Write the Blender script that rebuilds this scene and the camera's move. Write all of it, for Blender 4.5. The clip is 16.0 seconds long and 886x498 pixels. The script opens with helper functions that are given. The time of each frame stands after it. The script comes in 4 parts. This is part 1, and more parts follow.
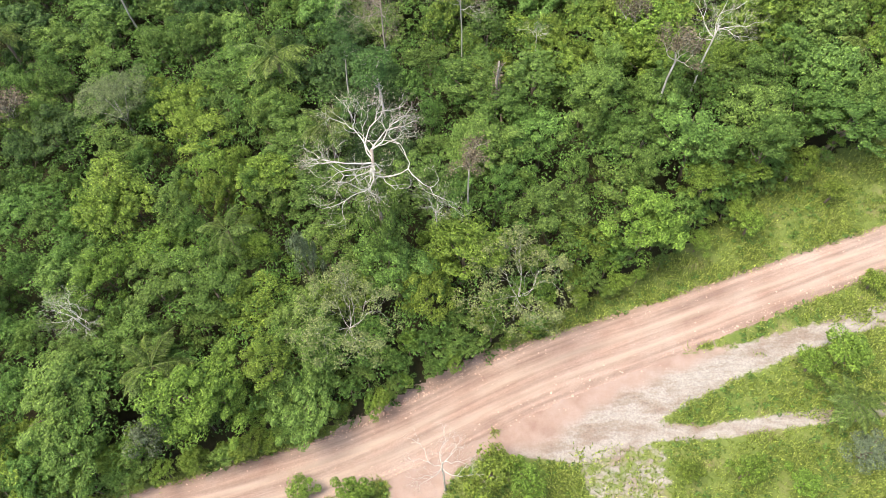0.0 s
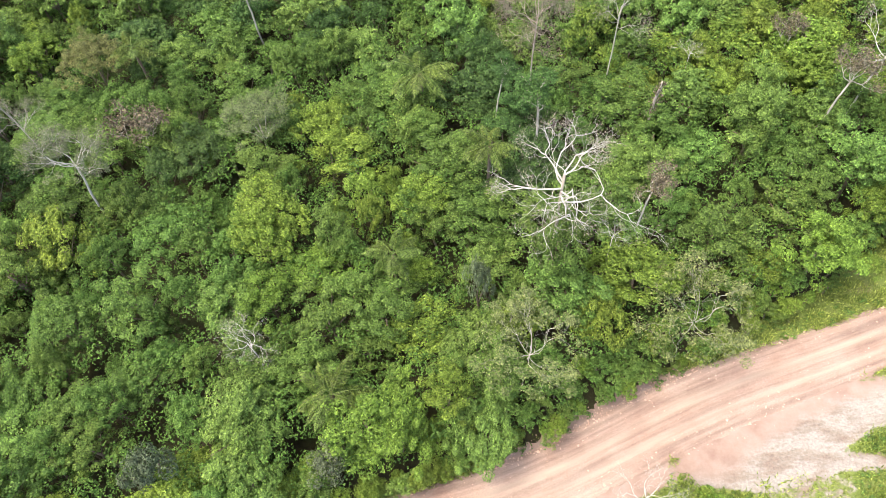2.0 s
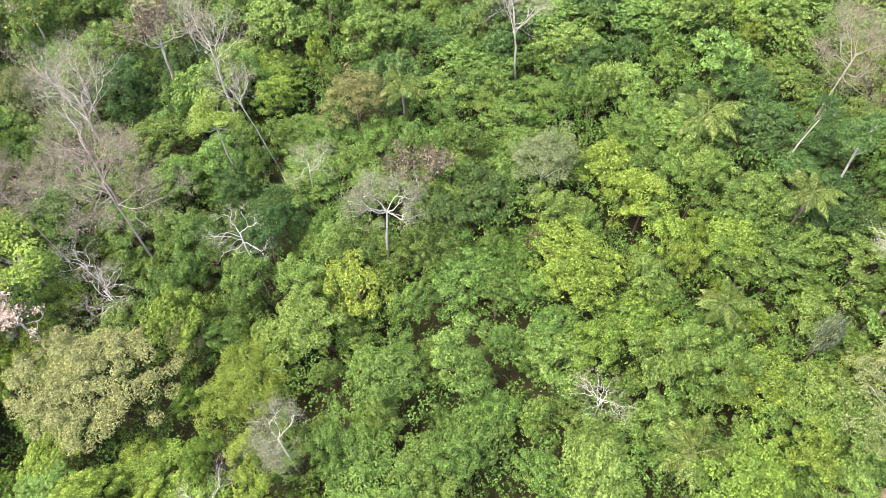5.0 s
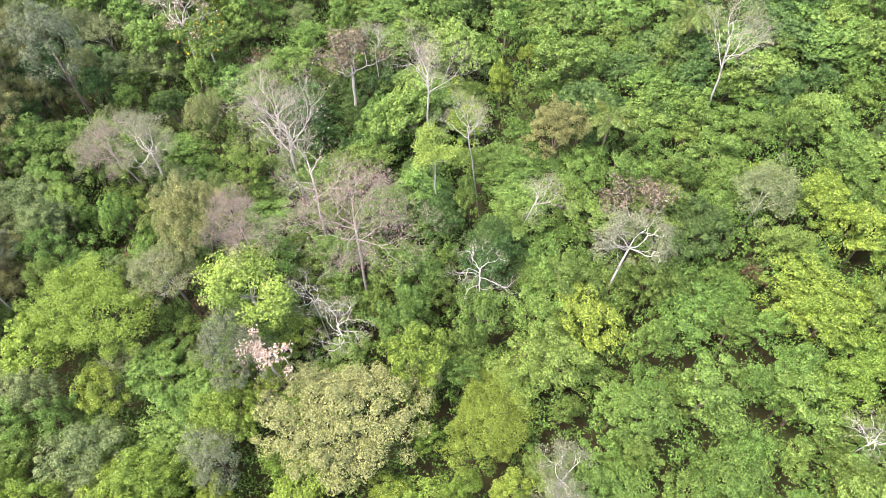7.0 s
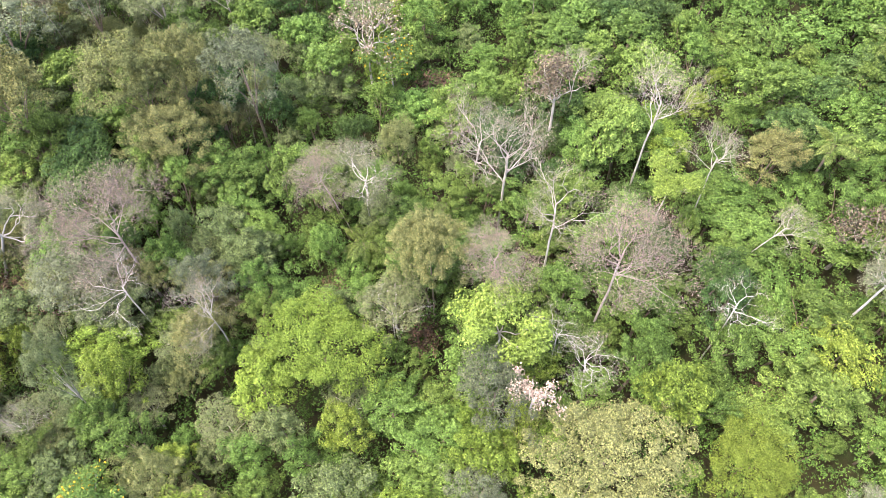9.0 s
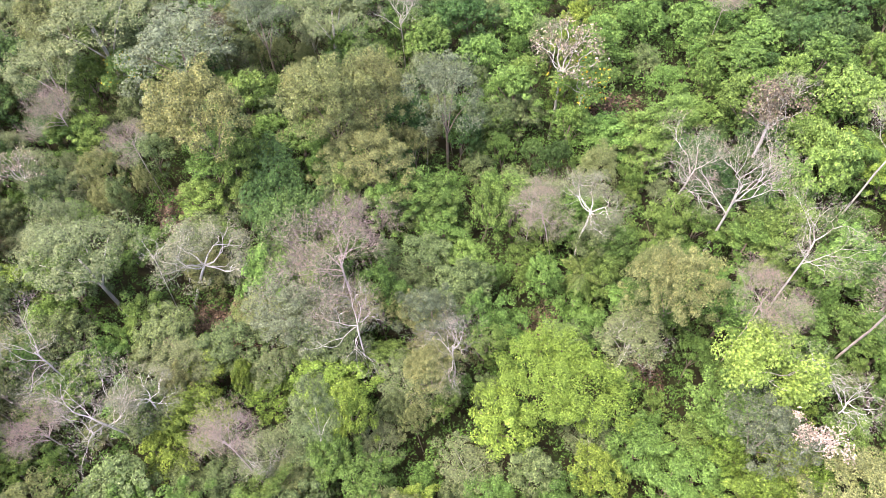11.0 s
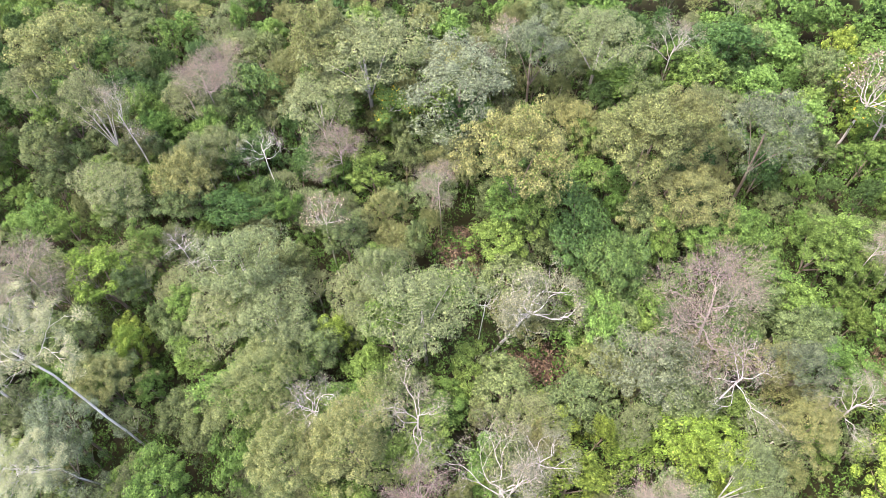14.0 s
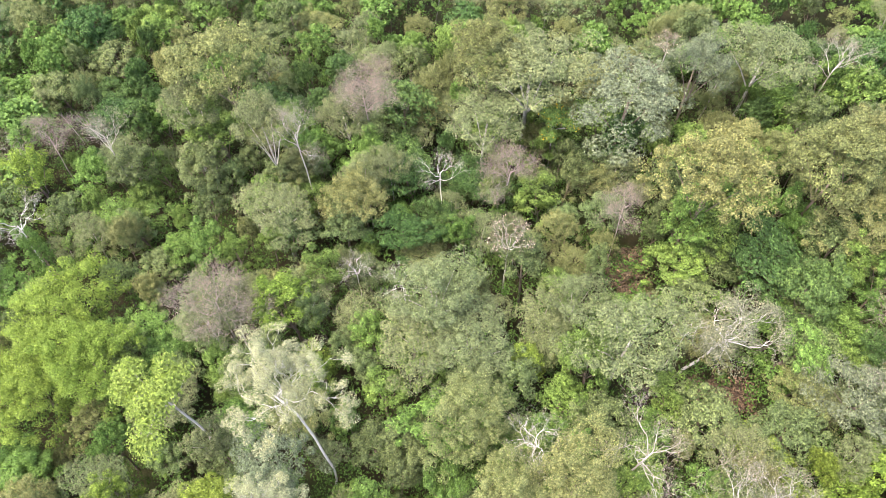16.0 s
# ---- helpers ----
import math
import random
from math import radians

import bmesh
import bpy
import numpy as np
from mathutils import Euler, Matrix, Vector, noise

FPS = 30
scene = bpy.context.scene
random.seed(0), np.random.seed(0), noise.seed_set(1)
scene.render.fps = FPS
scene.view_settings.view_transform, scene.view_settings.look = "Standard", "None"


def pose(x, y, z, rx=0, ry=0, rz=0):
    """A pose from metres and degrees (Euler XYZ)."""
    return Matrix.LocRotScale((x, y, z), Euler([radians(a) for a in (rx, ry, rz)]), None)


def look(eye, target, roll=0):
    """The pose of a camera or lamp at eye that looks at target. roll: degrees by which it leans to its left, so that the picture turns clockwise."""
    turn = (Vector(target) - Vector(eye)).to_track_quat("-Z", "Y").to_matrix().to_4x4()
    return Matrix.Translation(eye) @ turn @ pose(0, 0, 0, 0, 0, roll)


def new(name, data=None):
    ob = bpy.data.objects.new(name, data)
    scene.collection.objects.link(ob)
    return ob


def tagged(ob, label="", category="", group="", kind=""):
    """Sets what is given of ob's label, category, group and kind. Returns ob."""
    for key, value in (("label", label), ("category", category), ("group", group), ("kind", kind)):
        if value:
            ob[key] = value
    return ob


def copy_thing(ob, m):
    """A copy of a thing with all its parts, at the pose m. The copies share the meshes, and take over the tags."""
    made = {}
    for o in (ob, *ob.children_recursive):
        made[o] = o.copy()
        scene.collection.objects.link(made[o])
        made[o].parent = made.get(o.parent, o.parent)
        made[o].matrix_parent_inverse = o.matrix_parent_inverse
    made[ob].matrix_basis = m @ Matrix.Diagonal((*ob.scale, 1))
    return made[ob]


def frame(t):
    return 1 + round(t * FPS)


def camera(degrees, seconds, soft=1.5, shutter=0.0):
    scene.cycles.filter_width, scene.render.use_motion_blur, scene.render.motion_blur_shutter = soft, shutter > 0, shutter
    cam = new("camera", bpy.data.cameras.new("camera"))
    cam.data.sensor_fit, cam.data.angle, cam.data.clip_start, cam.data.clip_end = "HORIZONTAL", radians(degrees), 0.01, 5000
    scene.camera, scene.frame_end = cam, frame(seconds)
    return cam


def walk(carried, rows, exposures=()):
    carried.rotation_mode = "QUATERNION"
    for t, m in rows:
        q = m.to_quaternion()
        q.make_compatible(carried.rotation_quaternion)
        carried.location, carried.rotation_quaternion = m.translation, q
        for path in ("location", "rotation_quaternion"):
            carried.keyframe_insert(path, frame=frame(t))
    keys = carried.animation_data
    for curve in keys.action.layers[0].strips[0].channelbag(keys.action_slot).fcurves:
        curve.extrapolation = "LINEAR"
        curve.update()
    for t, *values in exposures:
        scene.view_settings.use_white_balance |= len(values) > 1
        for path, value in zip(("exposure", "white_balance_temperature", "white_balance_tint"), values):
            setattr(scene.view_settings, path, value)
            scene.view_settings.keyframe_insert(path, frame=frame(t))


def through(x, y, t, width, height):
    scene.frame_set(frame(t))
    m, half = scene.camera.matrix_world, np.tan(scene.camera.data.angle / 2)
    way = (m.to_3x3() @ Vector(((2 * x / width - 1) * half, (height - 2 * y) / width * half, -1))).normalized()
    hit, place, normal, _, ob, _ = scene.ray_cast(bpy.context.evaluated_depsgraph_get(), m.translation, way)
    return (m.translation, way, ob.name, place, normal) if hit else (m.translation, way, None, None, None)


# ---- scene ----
cam = camera(64.0, 16.0, 0.85)
# seconds, eye in metres, turn in degrees
PATH = [
    (0.0, 0.00, 0.00, 55.00, 31.984, 1.060, -1.696),
    (0.5, -3.31, 0.57, 55.05, 32.030, 0.997, -1.673),
    (1.0, -6.99, 1.25, 55.13, 32.036, 0.977, -1.643),
    (1.5, -11.05, 2.08, 55.30, 31.980, 0.999, -1.625),
    (2.0, -15.34, 2.97, 55.58, 31.886, 1.057, -1.618),
    (2.5, -19.83, 3.93, 55.84, 31.789, 1.153, -1.618),
    (3.0, -24.45, 4.83, 56.18, 31.735, 1.254, -1.612),
    (3.5, -29.23, 5.66, 56.56, 31.710, 1.322, -1.580),
    (4.0, -34.11, 6.52, 56.88, 31.707, 1.400, -1.542),
    (6.5, -61.98, 11.26, 58.87, 31.779, 0.998, -1.427),
    (7.0, -67.73, 11.99, 59.50, 31.809, 0.979, -1.519),
    (7.5, -73.68, 12.84, 59.91, 31.844, 0.956, -1.609),
    (8.0, -79.67, 13.79, 60.14, 31.900, 0.926, -1.674),
    (8.5, -85.61, 14.80, 60.24, 31.986, 0.923, -1.701),
    (9.0, -91.52, 15.83, 60.25, 32.085, 0.955, -1.688),
    (11.5, -120.53, 21.29, 60.84, 32.277, 1.232, -1.249),
    (12.0, -126.67, 22.28, 61.08, 32.316, 1.199, -1.396),
    (12.5, -132.82, 23.33, 61.29, 32.349, 1.144, -1.556),
    (13.0, -138.97, 24.48, 61.45, 32.358, 1.076, -1.713),
    (13.5, -145.08, 25.72, 61.53, 32.321, 0.994, -1.871),
    (14.0, -151.14, 27.09, 61.52, 32.254, 0.944, -2.027),
    (14.5, -157.08, 28.46, 61.58, 32.168, 0.938, -2.110),
    (15.0, -162.88, 29.72, 61.78, 32.072, 0.955, -2.128),
    (15.5, -167.68, 30.76, 61.94, 31.937, 0.809, -2.191),
    (16.0, -171.96, 31.71, 62.02, 31.794, 0.583, -2.298),
]
EXPOSURES = [(0.0, 1.06, 6800, 7), (2.0, 1.28, 6800, 8), (4.0, 1.56, 6800, 12), (6.5, 1.83, 6700, 17), (9.0, 1.85, 6650, 19), (11.5, 1.88, 6450, 22), (13.5, 1.88, 6450, 21), (16.0, 1.89, 6700, 16)]
walk(cam, [(t, pose(x, y, z, rx, ry, rz)) for t, x, y, z, rx, ry, rz in PATH], EXPOSURES)

# ---- daylight: a bright, thinly overcast sky ----
SUN_ELEVATION, SUN_AZIMUTH = 66.0, 262.0
world = bpy.data.worlds.new("overcast_sky")
scene.world = world
world.use_nodes = True
sky = world.node_tree.nodes.new("ShaderNodeTexSky")
sky.sky_type, sky.sun_disc = "NISHITA", False
sky.sun_elevation, sky.sun_rotation = radians(SUN_ELEVATION), radians(SUN_AZIMUTH)
sky.dust_density, sky.ozone_density = 4.0, 0.6
back = world.node_tree.nodes["Background"]
back.inputs["Strength"].default_value = 0.235
world.node_tree.links.new(sky.outputs["Color"], back.inputs["Color"])
sun_data = bpy.data.lights.new("sun", "SUN")
sun_data.energy, sun_data.angle, sun_data.color = 1.7, radians(28), (1.0, 0.955, 0.87)
sun = new("sun", sun_data)
_a, _e = radians(SUN_AZIMUTH), radians(SUN_ELEVATION)
sun.matrix_world = look((0, 0, 120), (-math.sin(_a) * math.cos(_e) * 50, -math.cos(_a) * math.cos(_e) * 50, 120 - math.sin(_e) * 50))


# ---- the lie of the land ----
def smooth(a, b, x):
    u = min(1.0, max(0.0, (x - a) / (b - a)))
    return u * u * (3 - 2 * u)


def ground_z(x, y):
    z = -7.3 + 0.10 * max(-10.0, min(45.0, x)) - 7.5 * smooth(10, 150, -x)
    return z + 0.035 * (y - 25) * smooth(-70, 0, x) * smooth(25, 45, y) * smooth(-400, -140, -abs(y))


def flight_y(x):
    return -0.185 * x


ROAD_X = [-70, -45, -28, -15, -8.4, 2, 8, 20, 28, 41, 70]
ROAD_Y = [2.5, 8.2, 12.6, 16.0, 17.7, 22.0, 24.7, 27.9, 30.5, 34.3, 43.0]
ROAD_HALF = [2.6, 2.6, 2.6, 2.6, 2.6, 3.0, 3.1, 2.6, 2.4, 2.0, 2.0]


def road_mid(x):
    """The y of the road's middle line."""
    return sum(float(np.interp(x + d, ROAD_X, ROAD_Y)) for d in (-5, -2.5, 0, 2.5, 5)) / 5


def road_half(x):
    return float(np.interp(x, ROAD_X, ROAD_HALF))


# ---- materials ----
def nodes_of(name):
    m = bpy.data.materials.new(name)
    m.use_nodes = True
    nt = m.node_tree
    return m, nt, nt.nodes["Principled BSDF"], nt.nodes["Material Output"]


def ramp(nt, fac, stops):
    r = nt.nodes.new("ShaderNodeValToRGB")
    while len(r.color_ramp.elements) < len(stops):
        r.color_ramp.elements.new(0.5)
    for e, (p, c) in zip(r.color_ramp.elements, stops):
        e.position, e.color = p, (*c, 1)
    nt.links.new(fac, r.inputs["Fac"])
    return r.outputs["Color"]


def mix(nt, kind, fac, a, b):
    n = nt.nodes.new("ShaderNodeMix")
    n.data_type, n.blend_type = "RGBA", kind
    for socket, v in ((n.inputs[0], fac), (n.inputs[6], a), (n.inputs[7], b)):
        if isinstance(v, (int, float)):
            socket.default_value = v
        elif isinstance(v, tuple):
            socket.default_value = (*v, 1)
        else:
            nt.links.new(v, socket)
    return n.outputs[2]


def texture(nt, scale, detail=4, rough=0.6, kind="Object", stretch=(1, 1, 1)):
    co = nt.nodes.new("ShaderNodeTexCoord")
    mp = nt.nodes.new("ShaderNodeMapping")
    mp.inputs["Scale"].default_value = stretch
    n = nt.nodes.new("ShaderNodeTexNoise")
    n.inputs["Scale"].default_value, n.inputs["Detail"].default_value, n.inputs["Roughness"].default_value = scale, detail, rough
    nt.links.new(co.outputs[kind], mp.inputs["Vector"])
    nt.links.new(mp.outputs["Vector"], n.inputs["Vector"])
    return n.outputs["Fac"]


def leaf_material(name, dark, mid, light, through=0.2, spread=0.2, rough=0.6):
    """Leaves: each leaf and each tree a little different, with highlights painted in, lit through from behind."""
    m, nt, bsdf, out = nodes_of(name)
    geo, info = nt.nodes.new("ShaderNodeNewGeometry"), nt.nodes.new("ShaderNodeObjectInfo")
    leaf = ramp(nt, geo.outputs["Random Per Island"], [(0.0, dark), (0.5, mid), (1.0, light)])
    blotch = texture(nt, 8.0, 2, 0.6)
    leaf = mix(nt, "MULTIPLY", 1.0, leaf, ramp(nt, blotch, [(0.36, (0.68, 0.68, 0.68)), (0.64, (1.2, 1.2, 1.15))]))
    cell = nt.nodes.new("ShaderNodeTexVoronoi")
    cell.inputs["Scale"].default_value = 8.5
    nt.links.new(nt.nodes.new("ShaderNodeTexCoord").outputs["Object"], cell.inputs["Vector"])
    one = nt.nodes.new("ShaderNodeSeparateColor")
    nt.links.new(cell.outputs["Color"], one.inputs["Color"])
    # random tone per leaflet; the wide range also paints leaf highlights into the colour
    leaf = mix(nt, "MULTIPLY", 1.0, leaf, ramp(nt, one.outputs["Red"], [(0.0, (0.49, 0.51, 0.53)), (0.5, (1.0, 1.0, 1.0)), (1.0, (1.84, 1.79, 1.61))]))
    tilt = nt.nodes.new("ShaderNodeVectorMath")
    tilt.operation = "SUBTRACT"
    tilt.inputs[1].default_value = (0.5, 0.5, 0.5)
    nt.links.new(cell.outputs["Color"], tilt.inputs[0])
    turned = nt.nodes.new("ShaderNodeVectorMath")
    turned.operation = "MULTIPLY_ADD"
    turned.inputs[1].default_value = (0.9, 0.9, 0.6)
    nt.links.new(tilt.outputs[0], turned.inputs[0])
    nt.links.new(geo.outputs["Normal"], turned.inputs[2])
    unit = nt.nodes.new("ShaderNodeVectorMath")
    unit.operation = "NORMALIZE"
    nt.links.new(turned.outputs[0], unit.inputs[0])
    nt.links.new(unit.outputs[0], bsdf.inputs["Normal"])
    hsv = nt.nodes.new("ShaderNodeHueSaturation")
    rng = nt.nodes.new("ShaderNodeMapRange")
    rng.inputs["To Min"].default_value, rng.inputs["To Max"].default_value = 1 - spread, 1 + spread
    nt.links.new(info.outputs["Random"], rng.inputs["Value"])
    nt.links.new(rng.outputs["Result"], hsv.inputs["Value"])
    hue = nt.nodes.new("ShaderNodeMapRange")
    hue.inputs["To Min"].default_value, hue.inputs["To Max"].default_value = 0.487, 0.514
    wob = nt.nodes.new("ShaderNodeMath")
    wob.operation = "MULTIPLY_ADD"
    wob.inputs[1].default_value, wob.inputs[2].default_value = 7.31, 0.13
    fr = nt.nodes.new("ShaderNodeMath")
    fr.operation = "FRACT"
    nt.links.new(info.outputs["Random"], wob.inputs[0])
    nt.links.new(wob.outputs[0], fr.inputs[0])
    nt.links.new(fr.outputs[0], hue.inputs["Value"])
    nt.links.new(hue.outputs["Result"], hsv.inputs["Hue"])
    nt.links.new(leaf, hsv.inputs["Color"])
    nt.links.new(hsv.outputs["Color"], bsdf.inputs["Base Color"])
    bsdf.inputs["Roughness"].default_value = rough
    bsdf.inputs["Specular IOR Level"].default_value = 0.14
    tr, mx = nt.nodes.new("ShaderNodeBsdfTranslucent"), nt.nodes.new("ShaderNodeMixShader")
    nt.links.new(hsv.outputs["Color"], tr.inputs["Color"])
    mx.inputs[0].default_value = through
    nt.links.new(bsdf.outputs[0], mx.inputs[1])
    nt.links.new(tr.outputs[0], mx.inputs[2])
    nt.links.new(mx.outputs[0], out.inputs["Surface"])
    return m


def bark_material(name, dark, light, scale=3.0, rough=0.85):
    m, nt, bsdf, out = nodes_of(name)
    coarse = texture(nt, scale, 5, 0.65, stretch=(1, 1, 0.35))
    fine = texture(nt, scale * 9, 3, 0.7)
    c = ramp(nt, coarse, [(0.32, dark), (0.62, light)])
    c = mix(nt, "OVERLAY", 0.35, c, ramp(nt, fine, [(0.3, (0.3, 0.3, 0.3)), (0.7, (0.7, 0.7, 0.7))]))
    nt.links.new(c, bsdf.inputs["Base Color"])
    bsdf.inputs["Roughness"].default_value = rough
    bump = nt.nodes.new("ShaderNodeBump")
    bump.inputs["Strength"].default_value, bump.inputs["Distance"].default_value = 0.5, 0.03
    nt.links.new(fine, bump.inputs["Height"])
    nt.links.new(bump.outputs["Normal"], bsdf.inputs["Normal"])
    return m


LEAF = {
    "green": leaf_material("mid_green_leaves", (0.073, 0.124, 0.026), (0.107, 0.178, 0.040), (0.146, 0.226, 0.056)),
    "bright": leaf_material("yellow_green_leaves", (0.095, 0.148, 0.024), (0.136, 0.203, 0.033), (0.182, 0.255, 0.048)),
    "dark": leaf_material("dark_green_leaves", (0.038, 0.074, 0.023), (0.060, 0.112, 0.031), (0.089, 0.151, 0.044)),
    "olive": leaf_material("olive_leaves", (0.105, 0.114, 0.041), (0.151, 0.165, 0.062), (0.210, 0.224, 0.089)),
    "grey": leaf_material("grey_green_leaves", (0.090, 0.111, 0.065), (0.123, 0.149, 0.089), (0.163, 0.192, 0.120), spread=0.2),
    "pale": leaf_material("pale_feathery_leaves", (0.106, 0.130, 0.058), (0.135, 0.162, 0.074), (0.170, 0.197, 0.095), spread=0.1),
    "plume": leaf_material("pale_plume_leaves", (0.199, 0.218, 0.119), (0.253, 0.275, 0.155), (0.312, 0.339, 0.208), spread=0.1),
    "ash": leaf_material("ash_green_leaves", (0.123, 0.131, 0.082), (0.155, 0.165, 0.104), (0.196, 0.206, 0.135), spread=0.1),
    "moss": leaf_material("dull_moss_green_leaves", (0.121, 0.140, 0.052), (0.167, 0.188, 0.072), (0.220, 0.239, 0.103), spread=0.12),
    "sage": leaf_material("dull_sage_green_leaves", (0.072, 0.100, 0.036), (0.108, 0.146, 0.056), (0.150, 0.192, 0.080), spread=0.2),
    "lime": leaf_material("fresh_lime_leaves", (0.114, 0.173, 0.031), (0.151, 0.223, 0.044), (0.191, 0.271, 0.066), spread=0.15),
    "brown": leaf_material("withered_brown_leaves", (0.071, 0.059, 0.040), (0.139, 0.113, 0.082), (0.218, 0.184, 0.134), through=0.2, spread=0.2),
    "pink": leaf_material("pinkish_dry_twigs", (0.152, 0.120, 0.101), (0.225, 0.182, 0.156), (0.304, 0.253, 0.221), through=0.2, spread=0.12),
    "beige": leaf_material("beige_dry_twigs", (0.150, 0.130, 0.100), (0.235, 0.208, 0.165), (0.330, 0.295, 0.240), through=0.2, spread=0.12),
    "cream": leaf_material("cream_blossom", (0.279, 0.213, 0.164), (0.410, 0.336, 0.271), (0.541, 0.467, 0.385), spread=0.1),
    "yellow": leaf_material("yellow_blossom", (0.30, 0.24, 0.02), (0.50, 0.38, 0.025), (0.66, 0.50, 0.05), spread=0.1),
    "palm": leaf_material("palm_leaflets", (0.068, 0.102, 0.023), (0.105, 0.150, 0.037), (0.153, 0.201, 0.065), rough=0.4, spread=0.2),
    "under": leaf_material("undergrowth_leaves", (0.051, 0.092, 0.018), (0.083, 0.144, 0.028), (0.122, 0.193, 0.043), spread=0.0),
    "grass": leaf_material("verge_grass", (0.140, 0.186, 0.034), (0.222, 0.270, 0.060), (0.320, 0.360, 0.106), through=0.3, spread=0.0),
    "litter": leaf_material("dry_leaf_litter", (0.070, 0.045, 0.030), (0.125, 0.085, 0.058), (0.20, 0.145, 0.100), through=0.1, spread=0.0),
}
WHITE_WOOD = bark_material("bleached_dead_wood", (0.30, 0.28, 0.24), (0.52, 0.495, 0.445))
PALE_BARK = bark_material("pale_grey_bark", (0.22, 0.20, 0.165), (0.42, 0.39, 0.335))
TWIG_BARK = bark_material("greyish_pink_bark", (0.20, 0.165, 0.135), (0.37, 0.315, 0.27))
BROWN_BARK = bark_material("brown_bark", (0.085, 0.06, 0.042), (0.19, 0.15, 0.11))


def earth_material(name, stops, scale, stretch=(1, 1, 1), gritty=0.4, bump_height=0.05):
    m, nt, bsdf, out = nodes_of(name)
    wide = texture(nt, scale, 6, 0.62, stretch=stretch)
    grit = texture(nt, 9.0, 4, 0.75)
    c = ramp(nt, wide, stops)
    c = mix(nt, "OVERLAY", gritty, c, ramp(nt, grit, [(0.3, (0.22, 0.22, 0.22)), (0.7, (0.78, 0.78, 0.78))]))
    nt.links.new(c, bsdf.inputs["Base Color"])
    bsdf.inputs["Roughness"].default_value = 0.95
    bsdf.inputs["Specular IOR Level"].default_value = 0.15
    bump = nt.nodes.new("ShaderNodeBump")
    bump.inputs["Strength"].default_value, bump.inputs["Distance"].default_value = 0.8, bump_height
    nt.links.new(grit, bump.inputs["Height"])
    nt.links.new(bump.outputs["Normal"], bsdf.inputs["Normal"])
    return m, nt, bsdf, c


FOREST_FLOOR = earth_material("forest_floor_litter", [(0.3, (0.022, 0.017, 0.010)), (0.5, (0.035, 0.032, 0.014)), (0.7, (0.032, 0.046, 0.014))], 0.35)[0]


def verge_material():
    """Turf that gives way to pale clay and sand where wheels have bared the soil."""
    m, nt, bsdf, turf = earth_material("turf_and_clay", [(0.3, (0.085, 0.12, 0.026)), (0.55, (0.125, 0.155, 0.04)), (0.75, (0.18, 0.155, 0.08))], 0.5)
    wide = texture(nt, 0.55, 6, 0.65, stretch=(0.55, 1.5, 1))
    clay = ramp(nt, wide, [(0.28, (0.165, 0.114, 0.086)), (0.42, (0.202, 0.163, 0.134)), (0.57, (0.268, 0.244, 0.215)), (0.74, (0.188, 0.150, 0.117))])
    grit = texture(nt, 5.0, 5, 0.75)
    clay = mix(nt, "OVERLAY", 0.55, clay, ramp(nt, grit, [(0.3, (0.25, 0.25, 0.25)), (0.7, (0.75, 0.75, 0.75))]))
    red = nt.nodes.new("ShaderNodeAttribute")
    red.attribute_name = "red"
    laterite = ramp(nt, texture(nt, 0.4, 6, 0.65), [(0.30, (0.205, 0.130, 0.102)), (0.5, (0.258, 0.184, 0.150)), (0.68, (0.292, 0.222, 0.186))])
    clay = mix(nt, "MIX", red.outputs["Fac"], clay, laterite)
    bared = nt.nodes.new("ShaderNodeAttribute")
    bared.attribute_name = "bared"
    ragged = texture(nt, 1.3, 6, 0.7)
    add = nt.nodes.new("ShaderNodeMath")
    add.operation = "ADD"
    nt.links.new(bared.outputs["Fac"], add.inputs[0])
    nt.links.new(ragged, add.inputs[1])
    mask = ramp(nt, add.outputs[0], [(0.86, (0, 0, 0)), (1.06, (1, 1, 1))])
    nt.links.new(mix(nt, "MIX", mask, turf, clay), bsdf.inputs["Base Color"])
    return m


VERGE = verge_material()
STONE = earth_material("reddish_stones", [(0.3, (0.32, 0.19, 0.14)), (0.7, (0.52, 0.38, 0.30))], 2.0)[0]


def road_material():
    """Graded laterite: two paler wheel lanes, streaks along the road, a redder crown and edges."""
    m, nt, bsdf, base = earth_material("graded_red_earth", [(0.30, (0.205, 0.134, 0.106)), (0.5, (0.250, 0.178, 0.145)), (0.68, (0.282, 0.214, 0.178))], 0.22, gritty=0.35)
    lane = nt.nodes.new("ShaderNodeAttribute")
    lane.attribute_name = "lane"
    streak = nt.nodes.new("ShaderNodeTexNoise")
    streak.inputs["Scale"].default_value, streak.inputs["Detail"].default_value = 1.0, 5
    mp = nt.nodes.new("ShaderNodeMapping")
    mp.inputs["Scale"].default_value = (0.10, 2.4, 1)
    nt.links.new(lane.outputs["Vector"], mp.inputs["Vector"])
    nt.links.new(mp.outputs["Vector"], streak.inputs["Vector"])
    st = ramp(nt, streak.outputs["Fac"], [(0.36, (0.30, 0.29, 0.28)), (0.64, (0.74, 0.72, 0.69))])
    c = mix(nt, "OVERLAY", 0.45, base, st)
    worn = nt.nodes.new("ShaderNodeAttribute")
    worn.attribute_name = "worn"
    c2 = mix(nt, "MIX", worn.outputs["Fac"], c, (0.355, 0.285, 0.225))
    nt.links.new(c2, bsdf.inputs["Base Color"])
    return m


ROAD_EARTH = road_material()


